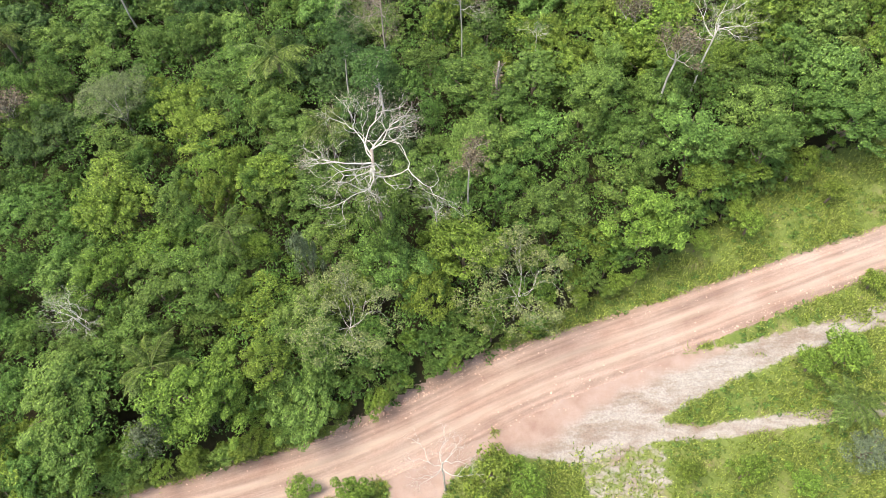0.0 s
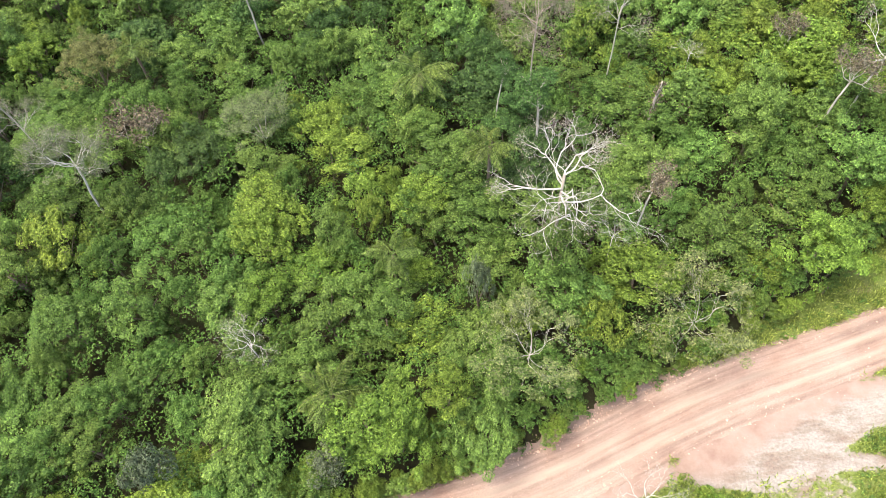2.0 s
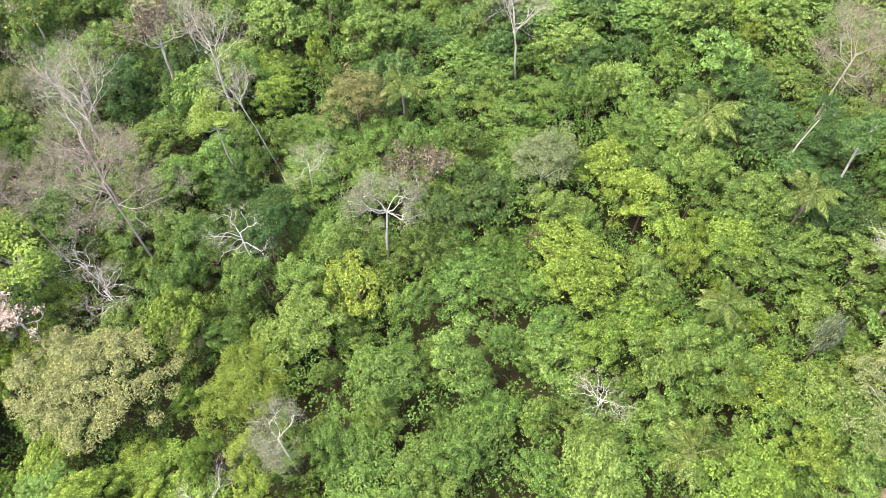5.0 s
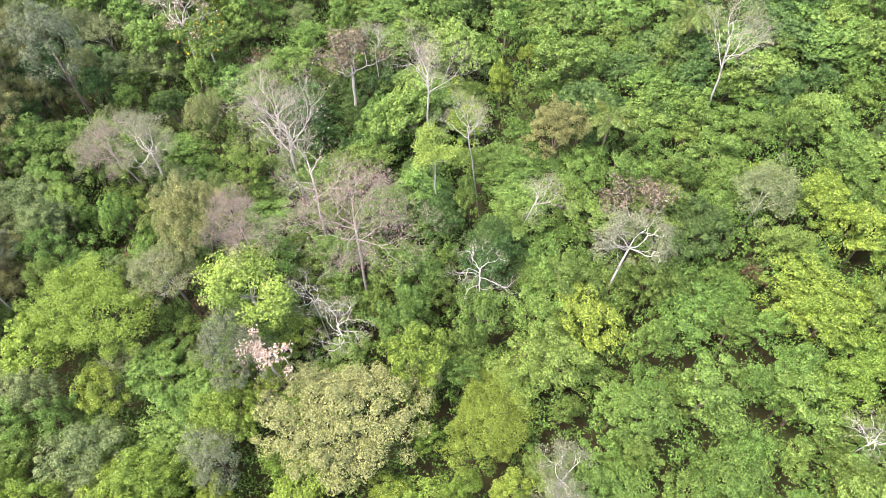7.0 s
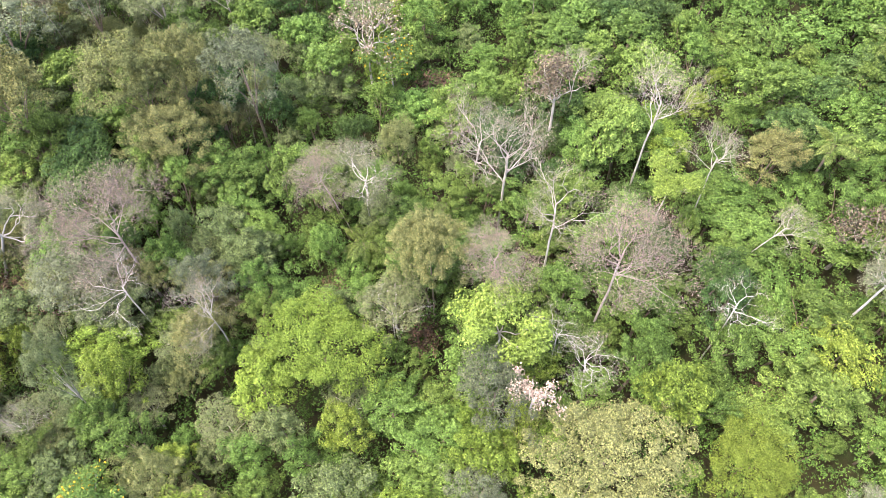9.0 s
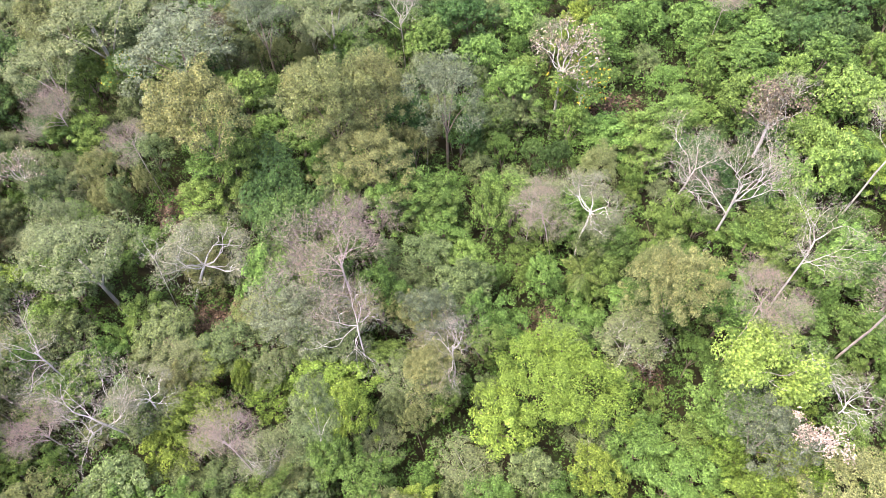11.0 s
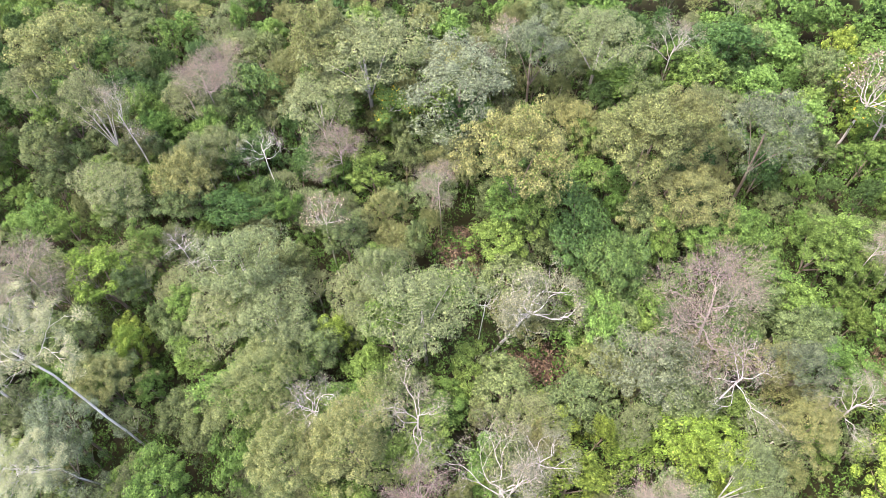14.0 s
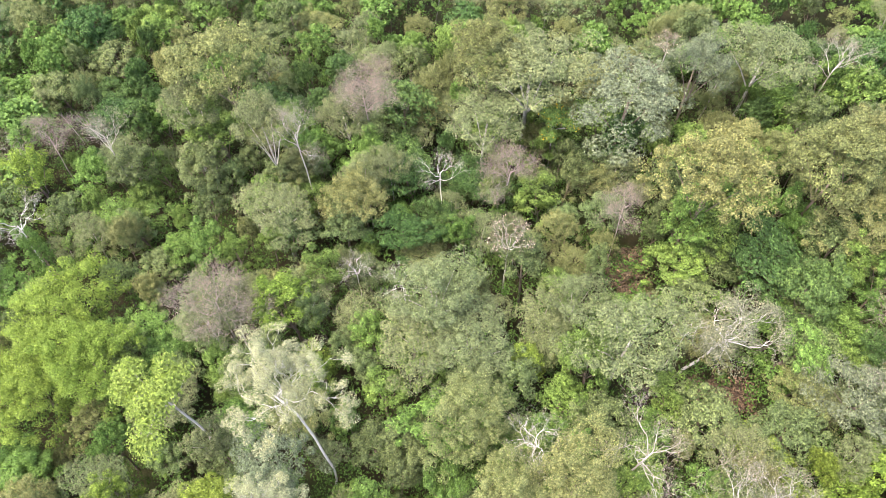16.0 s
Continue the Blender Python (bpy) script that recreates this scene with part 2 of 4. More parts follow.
# ---- mesh helpers ----
def mesh_from(name, verts, faces, material, smooth_faces=False):
    me = bpy.data.meshes.new(name)
    if isinstance(verts, np.ndarray) and isinstance(faces, np.ndarray):
        n, k = faces.shape
        me.vertices.add(len(verts))
        me.vertices.foreach_set("co", verts.astype(np.float32).ravel())
        me.loops.add(n * k)
        me.loops.foreach_set("vertex_index", faces.astype(np.int32).ravel())
        me.polygons.add(n)
        me.polygons.foreach_set("loop_start", np.arange(0, n * k, k, dtype=np.int32))
    else:
        me.from_pydata([tuple(v) for v in verts], [], faces if isinstance(faces, list) else faces.tolist())
    me.materials.append(material)
    if smooth_faces:
        me.polygons.foreach_set("use_smooth", [True] * len(me.polygons))
    me.update()
    return me


def part(name, mesh, parent, label=""):
    ob = new(name, mesh)
    ob.parent = parent
    return tagged(ob, label) if label else ob


def leaves(rng, centres, normals, length, width, droop=0.15, corners=4):
    """Folded four-cornered leaves, or three-cornered ones, at the centres, facing along the normals."""
    n = len(centres)
    nrm = normals / (np.linalg.norm(normals, axis=1, keepdims=True) + 1e-9)
    side = np.cross(nrm, rng.normal(size=(n, 3)))
    side /= np.linalg.norm(side, axis=1, keepdims=True) + 1e-9
    along = np.cross(nrm, side)
    size = rng.uniform(0.65, 1.35, (n, 1))
    L, W = length * size * 0.5, width * size * 0.5
    if corners == 3:
        v = np.stack([centres - along * L + side * W, centres + along * L * 1.1, centres - along * L * 0.7 - side * W * 1.1], 1)
        return v.reshape(-1, 3), np.arange(3 * n).reshape(n, 3)
    v = np.empty((n, 4, 3))
    v[:, 0] = centres - along * L
    v[:, 1] = centres + side * W + nrm * W * 0.35
    v[:, 2] = centres + along * L - nrm * L * droop * 2
    v[:, 3] = centres - side * W + nrm * W * 0.35
    return v.reshape(-1, 3), np.arange(4 * n).reshape(n, 4)


def lobes_on_dome(rng, n, r, rise, flat=0.0):
    """Centres of leaf clumps over an uneven dome of radius r and height rise."""
    k = np.arange(n) + 0.5
    rad = np.sqrt(k / n)
    ang = k * 2.39996 + rng.uniform(0, 6.28)
    rad = rad * (1 + rng.normal(0, 0.10, n))
    stretch = 1 + 0.22 * np.cos(ang * 2 + rng.uniform(0, 6.28)) + 0.14 * np.cos(ang * 3 + rng.uniform(0, 6.28))
    x, y = r * rad * stretch * np.cos(ang), r * rad * stretch * np.sin(ang)
    z = rise * (np.sqrt(np.clip(1 - rad ** 2 * 0.92, 0, 1)) - 0.5) * (1 - flat) + rng.normal(0, 0.17 * rise, n)
    return np.stack([x, y, z], 1)


def clumps(rng, centres, radius, per, length, width, up=0.6, hollow=0.72, corners=4):
    n = len(centres)
    d = rng.normal(size=(n, per, 3))
    d[..., 2] = np.abs(d[..., 2]) * 0.95 - 0.22
    d /= np.linalg.norm(d, axis=2, keepdims=True)
    rr = (radius if np.isscalar(radius) else np.asarray(radius)[:, None, None]) * rng.uniform(hollow, 1.08, (n, per, 1))
    p = centres[:, None, :] + d * rr * np.array([1.05, 1.05, 0.8])
    nr = d * 1.1 + np.array([0, 0, up]) + rng.normal(0, 0.34, d.shape)
    return leaves(rng, p.reshape(-1, 3), nr.reshape(-1, 3), length, width, corners=corners)


def tube(pts, radii, sides, verts, faces):
    """A tapered tube through pts."""
    base = len(verts)
    pts = [Vector(p) for p in pts]
    for i, p in enumerate(pts):
        t = (pts[min(i + 1, len(pts) - 1)] - pts[max(i - 1, 0)]).normalized()
        a = t.orthogonal().normalized() if i == 0 else (a - t * a.dot(t)).normalized()
        b = t.cross(a)
        for s in range(sides):
            w = 2 * math.pi * s / sides
            verts.append(p + (a * math.cos(w) + b * math.sin(w)) * radii[i])
    for i in range(len(pts) - 1):
        for s in range(sides):
            s2 = (s + 1) % sides
            faces.append((base + i * sides + s, base + i * sides + s2, base + (i + 1) * sides + s2, base + (i + 1) * sides + s))
    faces.append(tuple(base + (len(pts) - 1) * sides + s for s in range(sides)))


def branch(rnd, start, way, length, radius, level, deepest, verts, faces, tips, crook=0.28, lift=0.12, split=2.4, thin=0.62, short=0.64):
    """One crooked branch with its own smaller branches."""
    segs = 4 if level <= 1 else 3 if level <= 3 else 2
    pts, p, d = [start.copy()], start.copy(), way.normalized()
    nodes = []
    for i in range(segs):
        d = (d + Vector((rnd.gauss(0, crook), rnd.gauss(0, crook), rnd.gauss(0, crook * 0.7) + lift))).normalized()
        if d.z < -0.15:
            d.z *= 0.3
            d.normalize()
        p = p + d * (length / segs)
        pts.append(p.copy())
        nodes.append((p.copy(), d.copy(), i + 1))
    radii = [radius * (1 - 0.55 * i / segs) for i in range(segs + 1)]
    tube(pts, radii, (6, 5, 4, 3, 3, 3)[min(level, 5)], verts, faces)
    if level >= deepest:
        tips.append((p.copy(), d.copy()))
        return
    kids = [(segs, 1)] * 2 + [(i, 0) for i in range(2 if level else 1, segs)]
    extra = max(0, int(round(split + rnd.uniform(-0.6, 0.6))) - 2)
    for i, end in kids[: 2 + extra]:
        q, dq, _ = nodes[i - 1]
        turn = dq.orthogonal().normalized()
        turn.rotate(Matrix.Rotation(rnd.uniform(0, 6.283), 3, dq))
        nd = (dq + turn * rnd.uniform(0.45, 0.95)).normalized()
        branch(rnd, q, nd, length * short * rnd.uniform(0.8, 1.2), radius * thin * (1 - 0.3 * (not end)), level + 1, deepest, verts, faces, tips, crook, lift, split, thin, short)


def bare_frame(seed, bark, fork, spread, rise, limbs, deepest, radius, wood_bend=0.15, leader=0.0, trunk_bark=None, **how):
    """Trunk and limb meshes of a tree whose fork is at height fork; spread and rise: the reach of its limbs outwards and upwards."""
    rnd = random.Random(seed)
    tv, tf, pts, p = [], [], [], Vector((0, 0, -0.4))
    drift = Vector((rnd.gauss(0, wood_bend), rnd.gauss(0, wood_bend), 0))
    for i in range(7):
        u = i / 6
        pts.append(Vector((drift.x * u * u * fork * 0.3 + rnd.gauss(0, 0.5 * wood_bend * min(u, 1)), drift.y * u * u * fork * 0.3 + rnd.gauss(0, 0.5 * wood_bend), -0.4 + u * (fork + 0.4))))
    tube(pts, [radius * (1.5 if i == 0 else 1.15 - 0.4 * i / 6) for i in range(7)], 8, tv, tf)
    trunk = mesh_from("trunk", tv, tf, trunk_bark or bark, True)
    meshes, tips = [], []
    for k in range(limbs):
        az = 2 * math.pi * (k + rnd.uniform(-0.25, 0.25)) / limbs
        up = rise * rnd.uniform(0.6, 1.3)
        way = Vector((math.cos(az) * spread, math.sin(az) * spread, up))
        lv, lf = [], []
        along = 1 - leader * k / limbs
        i = min(5, int(along * 6))
        start = pts[i].lerp(pts[i + 1], along * 6 - i)
        if leader:
            way = way * (0.62 + 0.55 * k / limbs)
            way.z *= 1.35 - 0.55 * k / limbs
        branch(rnd, start.copy(), way, way.length * 0.52, radius * 0.55, 0, deepest, lv, lf, tips, **how)
        meshes.append(mesh_from("limb", lv, lf, bark, True))
    return trunk, meshes, tips


KINDS = {}
CROWNS = {}
PLACED = []


def kind(key, name, label, category, group, trunk, limbs, crowns, r0, h0, fork=0.0):
    """Keeps one built tree under key. r0: its crown's radius; h0: the height of the crown's middle; fork: the trunk's height, where it may grow apart from the crown."""
    root = new(name)
    root.empty_display_size = 0.3
    tagged(root, label, category, group)
    if trunk:
        part("trunk", trunk, root)
    for me in limbs:
        part("limb", me, root)
    for cname, me, clabel in crowns:
        tagged(part(cname, me, root, clabel), kind="stuff")
    KINDS.setdefault(key, []).append([root, r0, h0, False, fork])


def tree(key, x, y, mid, r, spin=0.0, form=0, lean_x=0.0, lean_y=0.0):
    """Stands a tree of that kind on the ground at x, y, its crown's middle at height mid and its crown's radius r; lean_x and lean_y in degrees."""
    entry = KINDS[key][form % len(KINDS[key])]
    root, r0, h0, used, fork = entry
    z = ground_z(x, y)
    s = r / r0
    PLACED.append((x, y, r, key, mid))
    stand = pose(x, y, z, -lean_y, lean_x, 0) @ pose(0, 0, 0, 0, 0, spin)
    if fork:
        m = stand
    else:
        wide = 0.18 * math.sin(spin * 3.0) if key.split("_")[0] in ("green", "vine", "bright", "dark", "tangled") else 0.0
        m = stand @ Matrix.Diagonal((s * (1 + wide), s * (1 - wide), max(0.25, (mid - z) / h0), 1))
    if used:
        saved = root.scale.copy()
        root.scale = (1, 1, 1)
        ob = copy_thing(root, m)
        root.scale = saved
    else:
        entry[3] = True
        root.matrix_basis = m
        ob = root
    if fork:
        tall = max(1.5, mid - z - s * (h0 - fork))
        for c in ob.children:
            c.matrix_basis = Matrix.Diagonal((s, s, tall / fork, 1)) if c.name.startswith("trunk") else pose(0, 0, tall) @ Matrix.Diagonal((s, s, s, 1)) @ pose(0, 0, -fork)
    return ob


# ---- kinds of trees ----
def leafy(key, name, label, leaf, seeds, r0, h0, rise, lobes, per, size, bark=BROWN_BARK, lobe_r=0.9, up=0.6, inner=0.2, group="", corners=3, trail=0.0):
    if key not in ("green", "vine", "bright", "dark", "tangled"):
        size, per = size * 0.70, int(per * 1.9)
    for seed in seeds:
        rng = np.random.default_rng(seed)
        c = lobes_on_dome(rng, lobes, r0 * 0.86, rise)
        if trail:
            low = rng.random(lobes) < trail
            c[low, 2] -= rng.uniform(0.5, 1.0, low.sum()) * h0 * 0.35
            c[~low, 2] += rng.uniform(0, 0.35, (~low).sum()) * rise
        rad = lobe_r * rng.uniform(0.55, 1.3, lobes)
        v, f = clumps(rng, c, rad, per, size, size * 0.66, up, corners=corners)
        n_in = int(lobes * per * inner)
        q = c[rng.integers(0, lobes, n_in)] * np.array([0.9, 0.9, 1.0]) + rng.normal(0, lobe_r * 0.45, (n_in, 3)) - np.array([0, 0, lobe_r * 0.6])
        v2, f2 = leaves(rng, q, rng.normal(size=(n_in, 3)) + np.array([0, 0, 0.8]), size * 1.3, size, corners=corners)
        v, f = np.concatenate([v, v2]), np.concatenate([f, f2 + len(v)])
        v[:, 2] += h0
        rnd = random.Random(seed)
        tv, tf = [], []
        tube([(0, 0, -0.4), (rnd.gauss(0, 0.15), rnd.gauss(0, 0.15), h0 * 0.45), (rnd.gauss(0, 0.25), rnd.gauss(0, 0.25), h0 * 0.95)], [0.17, 0.13, 0.07], 6, tv, tf)
        for k in range(4):
            az = k * 1.571 + rnd.uniform(-0.4, 0.4)
            tube([(0, 0, h0 * 0.55), (math.cos(az) * r0 * 0.3, math.sin(az) * r0 * 0.3, h0 * 0.8), (math.cos(az) * r0 * 0.62, math.sin(az) * r0 * 0.62, h0)], [0.08, 0.055, 0.025], 3, tv, tf)
        kind(key, name, label, "tree", group or label, mesh_from("trunk", tv, tf, bark, True), [], [("crown", mesh_from("crown", v, f, LEAF[leaf]), "")], r0, h0)
        CROWNS.setdefault(key, []).append((v, f, leaf))


def twiggy(key, name, label, bark, leaf, seeds, fork, spread, rise, limbs, deepest, radius, per=0, size=0.2, fuzz=0.5, second=None, group="", crown_name="spray", **how):
    """A bare or thinly leaved tree: trunk, limbs and, at the tips, small twigs or leaves."""
    for seed in seeds:
        rng = np.random.default_rng(seed)
        trunk, limb_meshes, tips = bare_frame(seed, bark, fork, spread, rise, limbs, deepest, radius, **how)
        tp = np.array([tuple(p) for p, d in tips])
        td = np.array([tuple(d) for p, d in tips])
        crowns = []
        r0 = float(np.percentile(np.hypot(tp[:, 0], tp[:, 1]), 88)) + fuzz * 0.6
        h0 = float(np.percentile(tp[:, 2], 50))
        for lf, count, sz, nm in ([(leaf, per, size, crown_name)] if per else []) + (second or []):
            n = len(tp) * count
            i = np.repeat(np.arange(len(tp)), count)
            if nm == "spray":
                d = td[i] + rng.normal(0, 0.75, (n, 3)) + np.array([0, 0, 0.25])
                d /= np.linalg.norm(d, axis=1, keepdims=True)
                c = tp[i] + rng.normal(0, fuzz * 0.35, (n, 3)) + d * rng.uniform(0, fuzz, (n, 1))
                side = np.cross(d, rng.normal(size=(n, 3)))
                side /= np.linalg.norm(side, axis=1, keepdims=True)
                ln, w = fuzz * rng.uniform(0.4, 0.8, (n, 1)), 0.018
                v = np.stack([c - side * w, c + side * w, c + d * ln], 1).reshape(-1, 3)
                f = np.arange(3 * n).reshape(n, 3)
            else:
                if count >= 12:
                    v, f = clumps(rng, tp + rng.normal(0, fuzz * 0.3, tp.shape), fuzz * rng.uniform(0.7, 1.2, len(tp)), count, sz, sz * 0.65, up=0.8, hollow=0.6, corners=3)
                else:
                    c = tp[i] + rng.normal(0, fuzz * 0.6, (n, 3)) * np.array([1, 1, 0.7])
                    v, f = leaves(rng, c, rng.normal(0, 0.7, (n, 3)) + np.array([0, 0, 1.0]), sz, sz * 0.6)
            crowns.append((nm, mesh_from(nm, v, f, LEAF[lf]), ""))
        kind(key, name, label, "tree", group or label, trunk, limb_meshes, crowns, r0, h0, fork)


leafy("green", "broadleaf_tree", "leafy mid-green broadleaf tree in dense young forest", "green", (11, 12, 13), 3.0, 6.5, 2.6, 50, 52, 0.27, lobe_r=0.52)
leafy("green_fine", "broadleaf_tree", "leafy mid-green broadleaf tree in dense young forest", "green", (311, 312, 313), 3.0, 6.5, 2.6, 42, 69, 0.25, lobe_r=0.50)
leafy("vine", "vine_covered_tree", "mid-green tree draped in trailing leafy creepers", "green", (15, 16, 17), 2.8, 6.8, 3.0, 52, 46, 0.255, lobe_r=0.48, trail=0.4)
leafy("vine_fine", "vine_covered_tree", "mid-green tree draped in trailing leafy creepers", "green", (315, 316, 317), 2.8, 6.8, 3.0, 46, 59, 0.23, lobe_r=0.46, trail=0.4)
leafy("bright", "young_tree", "bright yellow-green young tree with billowing leaf clumps", "bright", (21, 22, 23), 3.0, 6.5, 2.8, 50, 52, 0.27, lobe_r=0.53)
leafy("bright_fine", "young_tree", "bright yellow-green young tree with billowing leaf clumps", "bright", (321, 322, 323), 3.0, 6.5, 2.8, 42, 66, 0.25, lobe_r=0.52)
leafy("tangled", "overgrown_tree", "yellow-green young tree overgrown with leafy creepers", "bright", (25, 26, 27), 2.9, 6.6, 3.0, 52, 50, 0.26, lobe_r=0.5, trail=0.35)
leafy("tangled_fine", "overgrown_tree", "yellow-green young tree overgrown with leafy creepers", "bright", (325, 326, 327), 2.9, 6.6, 3.0, 45, 63, 0.24, lobe_r=0.48, trail=0.35)
leafy("dark", "shade_tree", "dark green tree with dense glossy leaves", "dark", (31, 32, 33), 3.0, 6.5, 2.4, 48, 55, 0.26, lobe_r=0.53)
leafy("dark_fine", "shade_tree", "dark green tree with dense glossy leaves", "dark", (331, 332, 333), 3.0, 6.5, 2.4, 40, 72, 0.24, lobe_r=0.52)
leafy("sage", "forest_tree", "dull sage-green forest tree with a clumped rounded crown", "sage", (341, 342, 343), 3.0, 6.8, 2.8, 44, 62, 0.25, lobe_r=0.52, trail=0.15)
leafy("mound", "spreading_tree", "big spreading tree of bright yellow-green leaf clumps", "bright", (25, 26), 6.0, 9.0, 4.2, 150, 95, 0.21, lobe_r=0.72, trail=0.2)
leafy("olive", "olive_tree", "broad olive-brown crowned forest tree in small clumps", "olive", (41, 42), 5.0, 11.0, 4.2, 100, 75, 0.22, lobe_r=0.6)
leafy("moss", "broad_tree", "broad dull moss-green tree with a fine twiggy crown", "moss", (45, 46), 6.0, 9.5, 3.6, 150, 85, 0.20, lobe_r=0.62, up=0.8)
leafy("grey", "grey_tree", "dull grey-green tree with a rounded fine-leaved crown", "grey", (51, 52), 3.8, 9.5, 3.4, 48, 90, 0.18, lobe_r=0.66)
leafy("pale", "feathery_tree", "pale green tree with a flat feathery layered crown", "pale", (61, 62, 63), 3.8, 9.0, 2.0, 52, 95, 0.17, bark=PALE_BARK, lobe_r=0.6, up=1.0)
leafy("brush", "brush_heap", "low heap of dry brown twigs and dead leaves", "litter", (77, 78), 1.8, 1.6, 1.2, 16, 60, 0.2, lobe_r=0.5, up=0.3)
leafy("shrub", "silver_shrub", "low shrub with silvery pale leaves by the road", "grey", (71,), 1.6, 2.4, 1.2, 14, 75, 0.18, lobe_r=0.45)
leafy("bush", "verge_bush", "low yellow-green bush on the grassy road verge", "bright", (75, 76), 1.6, 2.0, 1.3, 14, 60, 0.25, lobe_r=0.5)
twiggy("lime", "lime_tree", "slender pale-trunked tree with fresh lime-green foliage", PALE_BARK, "lime", (81, 82), 9.0, 2.4, 1.4, 6, 3, 0.085, per=80, size=0.17, fuzz=0.65, crown_name="crown")
twiggy("white", "dead_tree", "bleached white dead tree with bare crooked limbs", WHITE_WOOD, "beige", (91, 92, 93), 8.0, 4.6, 2.4, 6, 5, 0.12, per=3, fuzz=0.45, crook=0.22, lift=0.05, thin=0.62, short=0.68, split=2.6, leader=0.3)
twiggy("umbrella", "dead_tree", "bleached dead tree with a wide flat crown of crooked white limbs", WHITE_WOOD, "beige", (18, 42), 15.0, 6.0, 2.2, 9, 5, 0.155, per=3, fuzz=0.45, crook=0.28, lift=0.04, leader=0.2, thin=0.62, short=0.62, split=2.7, trunk_bark=TWIG_BARK, wood_bend=0.2)
twiggy("bare", "bare_tree", "leafless beige tree with a pale straight trunk", PALE_BARK, "beige", (101, 102, 103), 14.0, 3.4, 3.4, 7, 5, 0.115, per=4, fuzz=0.6, crook=0.14, lift=0.09, thin=0.60, short=0.68, leader=0.3, split=2.5)
twiggy("pink", "dry_tree", "dry tree with a haze of pinkish-brown fine twigs", TWIG_BARK, "pink", (111, 112, 113), 13.0, 4.2, 3.2, 8, 5, 0.12, per=8, fuzz=0.85, crook=0.15, lift=0.07, thin=0.58, short=0.68, leader=0.28, split=2.6, second=[("pink", 5, 0.13, "crown")])
twiggy("tangle", "withered_tree", "withered tree with a tangle of white drooping branches", WHITE_WOOD, "beige", (121, 122), 6.5, 3.0, 1.8, 7, 5, 0.085, per=2, fuzz=0.45, crook=0.30, lift=-0.01, short=0.72, leader=0.3)
twiggy("brown", "brown_tree", "pale-trunked tree with a withered brown leafy crown", PALE_BARK, "brown", (131, 132), 8.5, 2.0, 1.6, 5, 4, 0.11, per=9, size=0.19, fuzz=0.45, crown_name="crown")
twiggy("sparse", "open_tree", "open-crowned tree with pale branches and scattered olive-green leaves", PALE_BARK, "moss", (141, 142), 4.5, 4.6, 1.8, 8, 4, 0.075, per=18, size=0.22, fuzz=0.5, crown_name="crown", lift=0.04, short=0.74)
twiggy("ghost", "thin_leaved_tree", "grey-green thinly leaved tree with white branches showing through", WHITE_WOOD, "ash", (151, 152), 7.5, 3.0, 1.9, 6, 4, 0.13, per=40, size=0.12, fuzz=0.55, crown_name="crown", lift=0.06, short=0.70)
twiggy("plume", "pale_crowned_tree", "large tree with a stout white trunk and dense pale feathery crown", WHITE_WOOD, "plume", (155, 156), 16.0, 4.0, 5.2, 8, 4, 0.17, per=110, size=0.14, fuzz=0.62, crown_name="crown", lift=0.02, short=0.72, wood_bend=0.9, leader=0.12)
twiggy("slim", "slender_tree", "slender tree with a pale trunk and small dull green crown", PALE_BARK, "dark", (158, 159), 10.0, 1.8, 2.2, 6, 3, 0.13, per=34, size=0.19, fuzz=0.5, crown_name="crown", lift=0.1, leader=0.3)
twiggy("blossom", "blossom_tree", "tree covered in cream-pink blossom beside a grey-green tree", PALE_BARK, "cream", (161,), 7.0, 2.4, 1.6, 6, 4, 0.13, per=5, size=0.24, fuzz=0.4, crown_name="blossom")
twiggy("yellow", "yellow_tree", "tree with bright yellow flowering tips over green leaves", PALE_BARK, "green", (171,), 7.0, 2.4, 1.6, 6, 3, 0.12, per=40, size=0.26, fuzz=0.8, crown_name="crown", second=[("yellow", 3, 0.28, "blossom")])
twiggy("creamy", "pale_flowered_tree", "bare-branched tree with scattered cream seed heads", PALE_BARK, "cream", (181,), 7.0, 2.6, 2.2, 6, 4, 0.12, per=1, size=0.22, fuzz=0.4, crown_name="blossom", second=[("brown", 5, 0.18, "crown")])


def frond_mesh(seed, length, arch):
    """One arching palm frond: a tapered midrib with leaflets on both sides."""
    rnd = random.Random(seed)
    verts, faces, pts = [], [], []
    for i in range(9):
        u = i / 8
        pts.append(Vector((length * (u - 0.18 * u * u * arch), 0, length * (0.62 * u - (0.55 + 0.5 * arch) * u * u))))
    tube(pts, [0.055 * (1 - 0.8 * i / 8) for i in range(9)], 4, verts, faces)
    for k in range(22):
        u = 0.14 + 0.84 * k / 21
        i = min(7, int(u * 8))
        p = pts[i].lerp(pts[i + 1], u * 8 - i)
        t = (pts[i + 1] - pts[i]).normalized()
        reach = length * 0.24 * math.sin(math.pi * min(1, 0.18 + u * 0.86)) + 0.1
        for sgn in (-1, 1):
            out = Vector((t.x * 0.55, sgn, t.z * 0.55 - 0.62 + rnd.gauss(0, 0.14))).normalized()
            tip = p + out * reach + Vector((0, 0, -0.16 * reach))
            w = t * 0.105
            m = p + out * reach * 0.5 + Vector((0, 0, 0.03))
            b = len(verts)
            verts.extend((p, m + w, tip, m - w))
            faces.append((b, b + 1, b + 2, b + 3))
    return mesh_from("frond", verts, faces, LEAF["palm"])


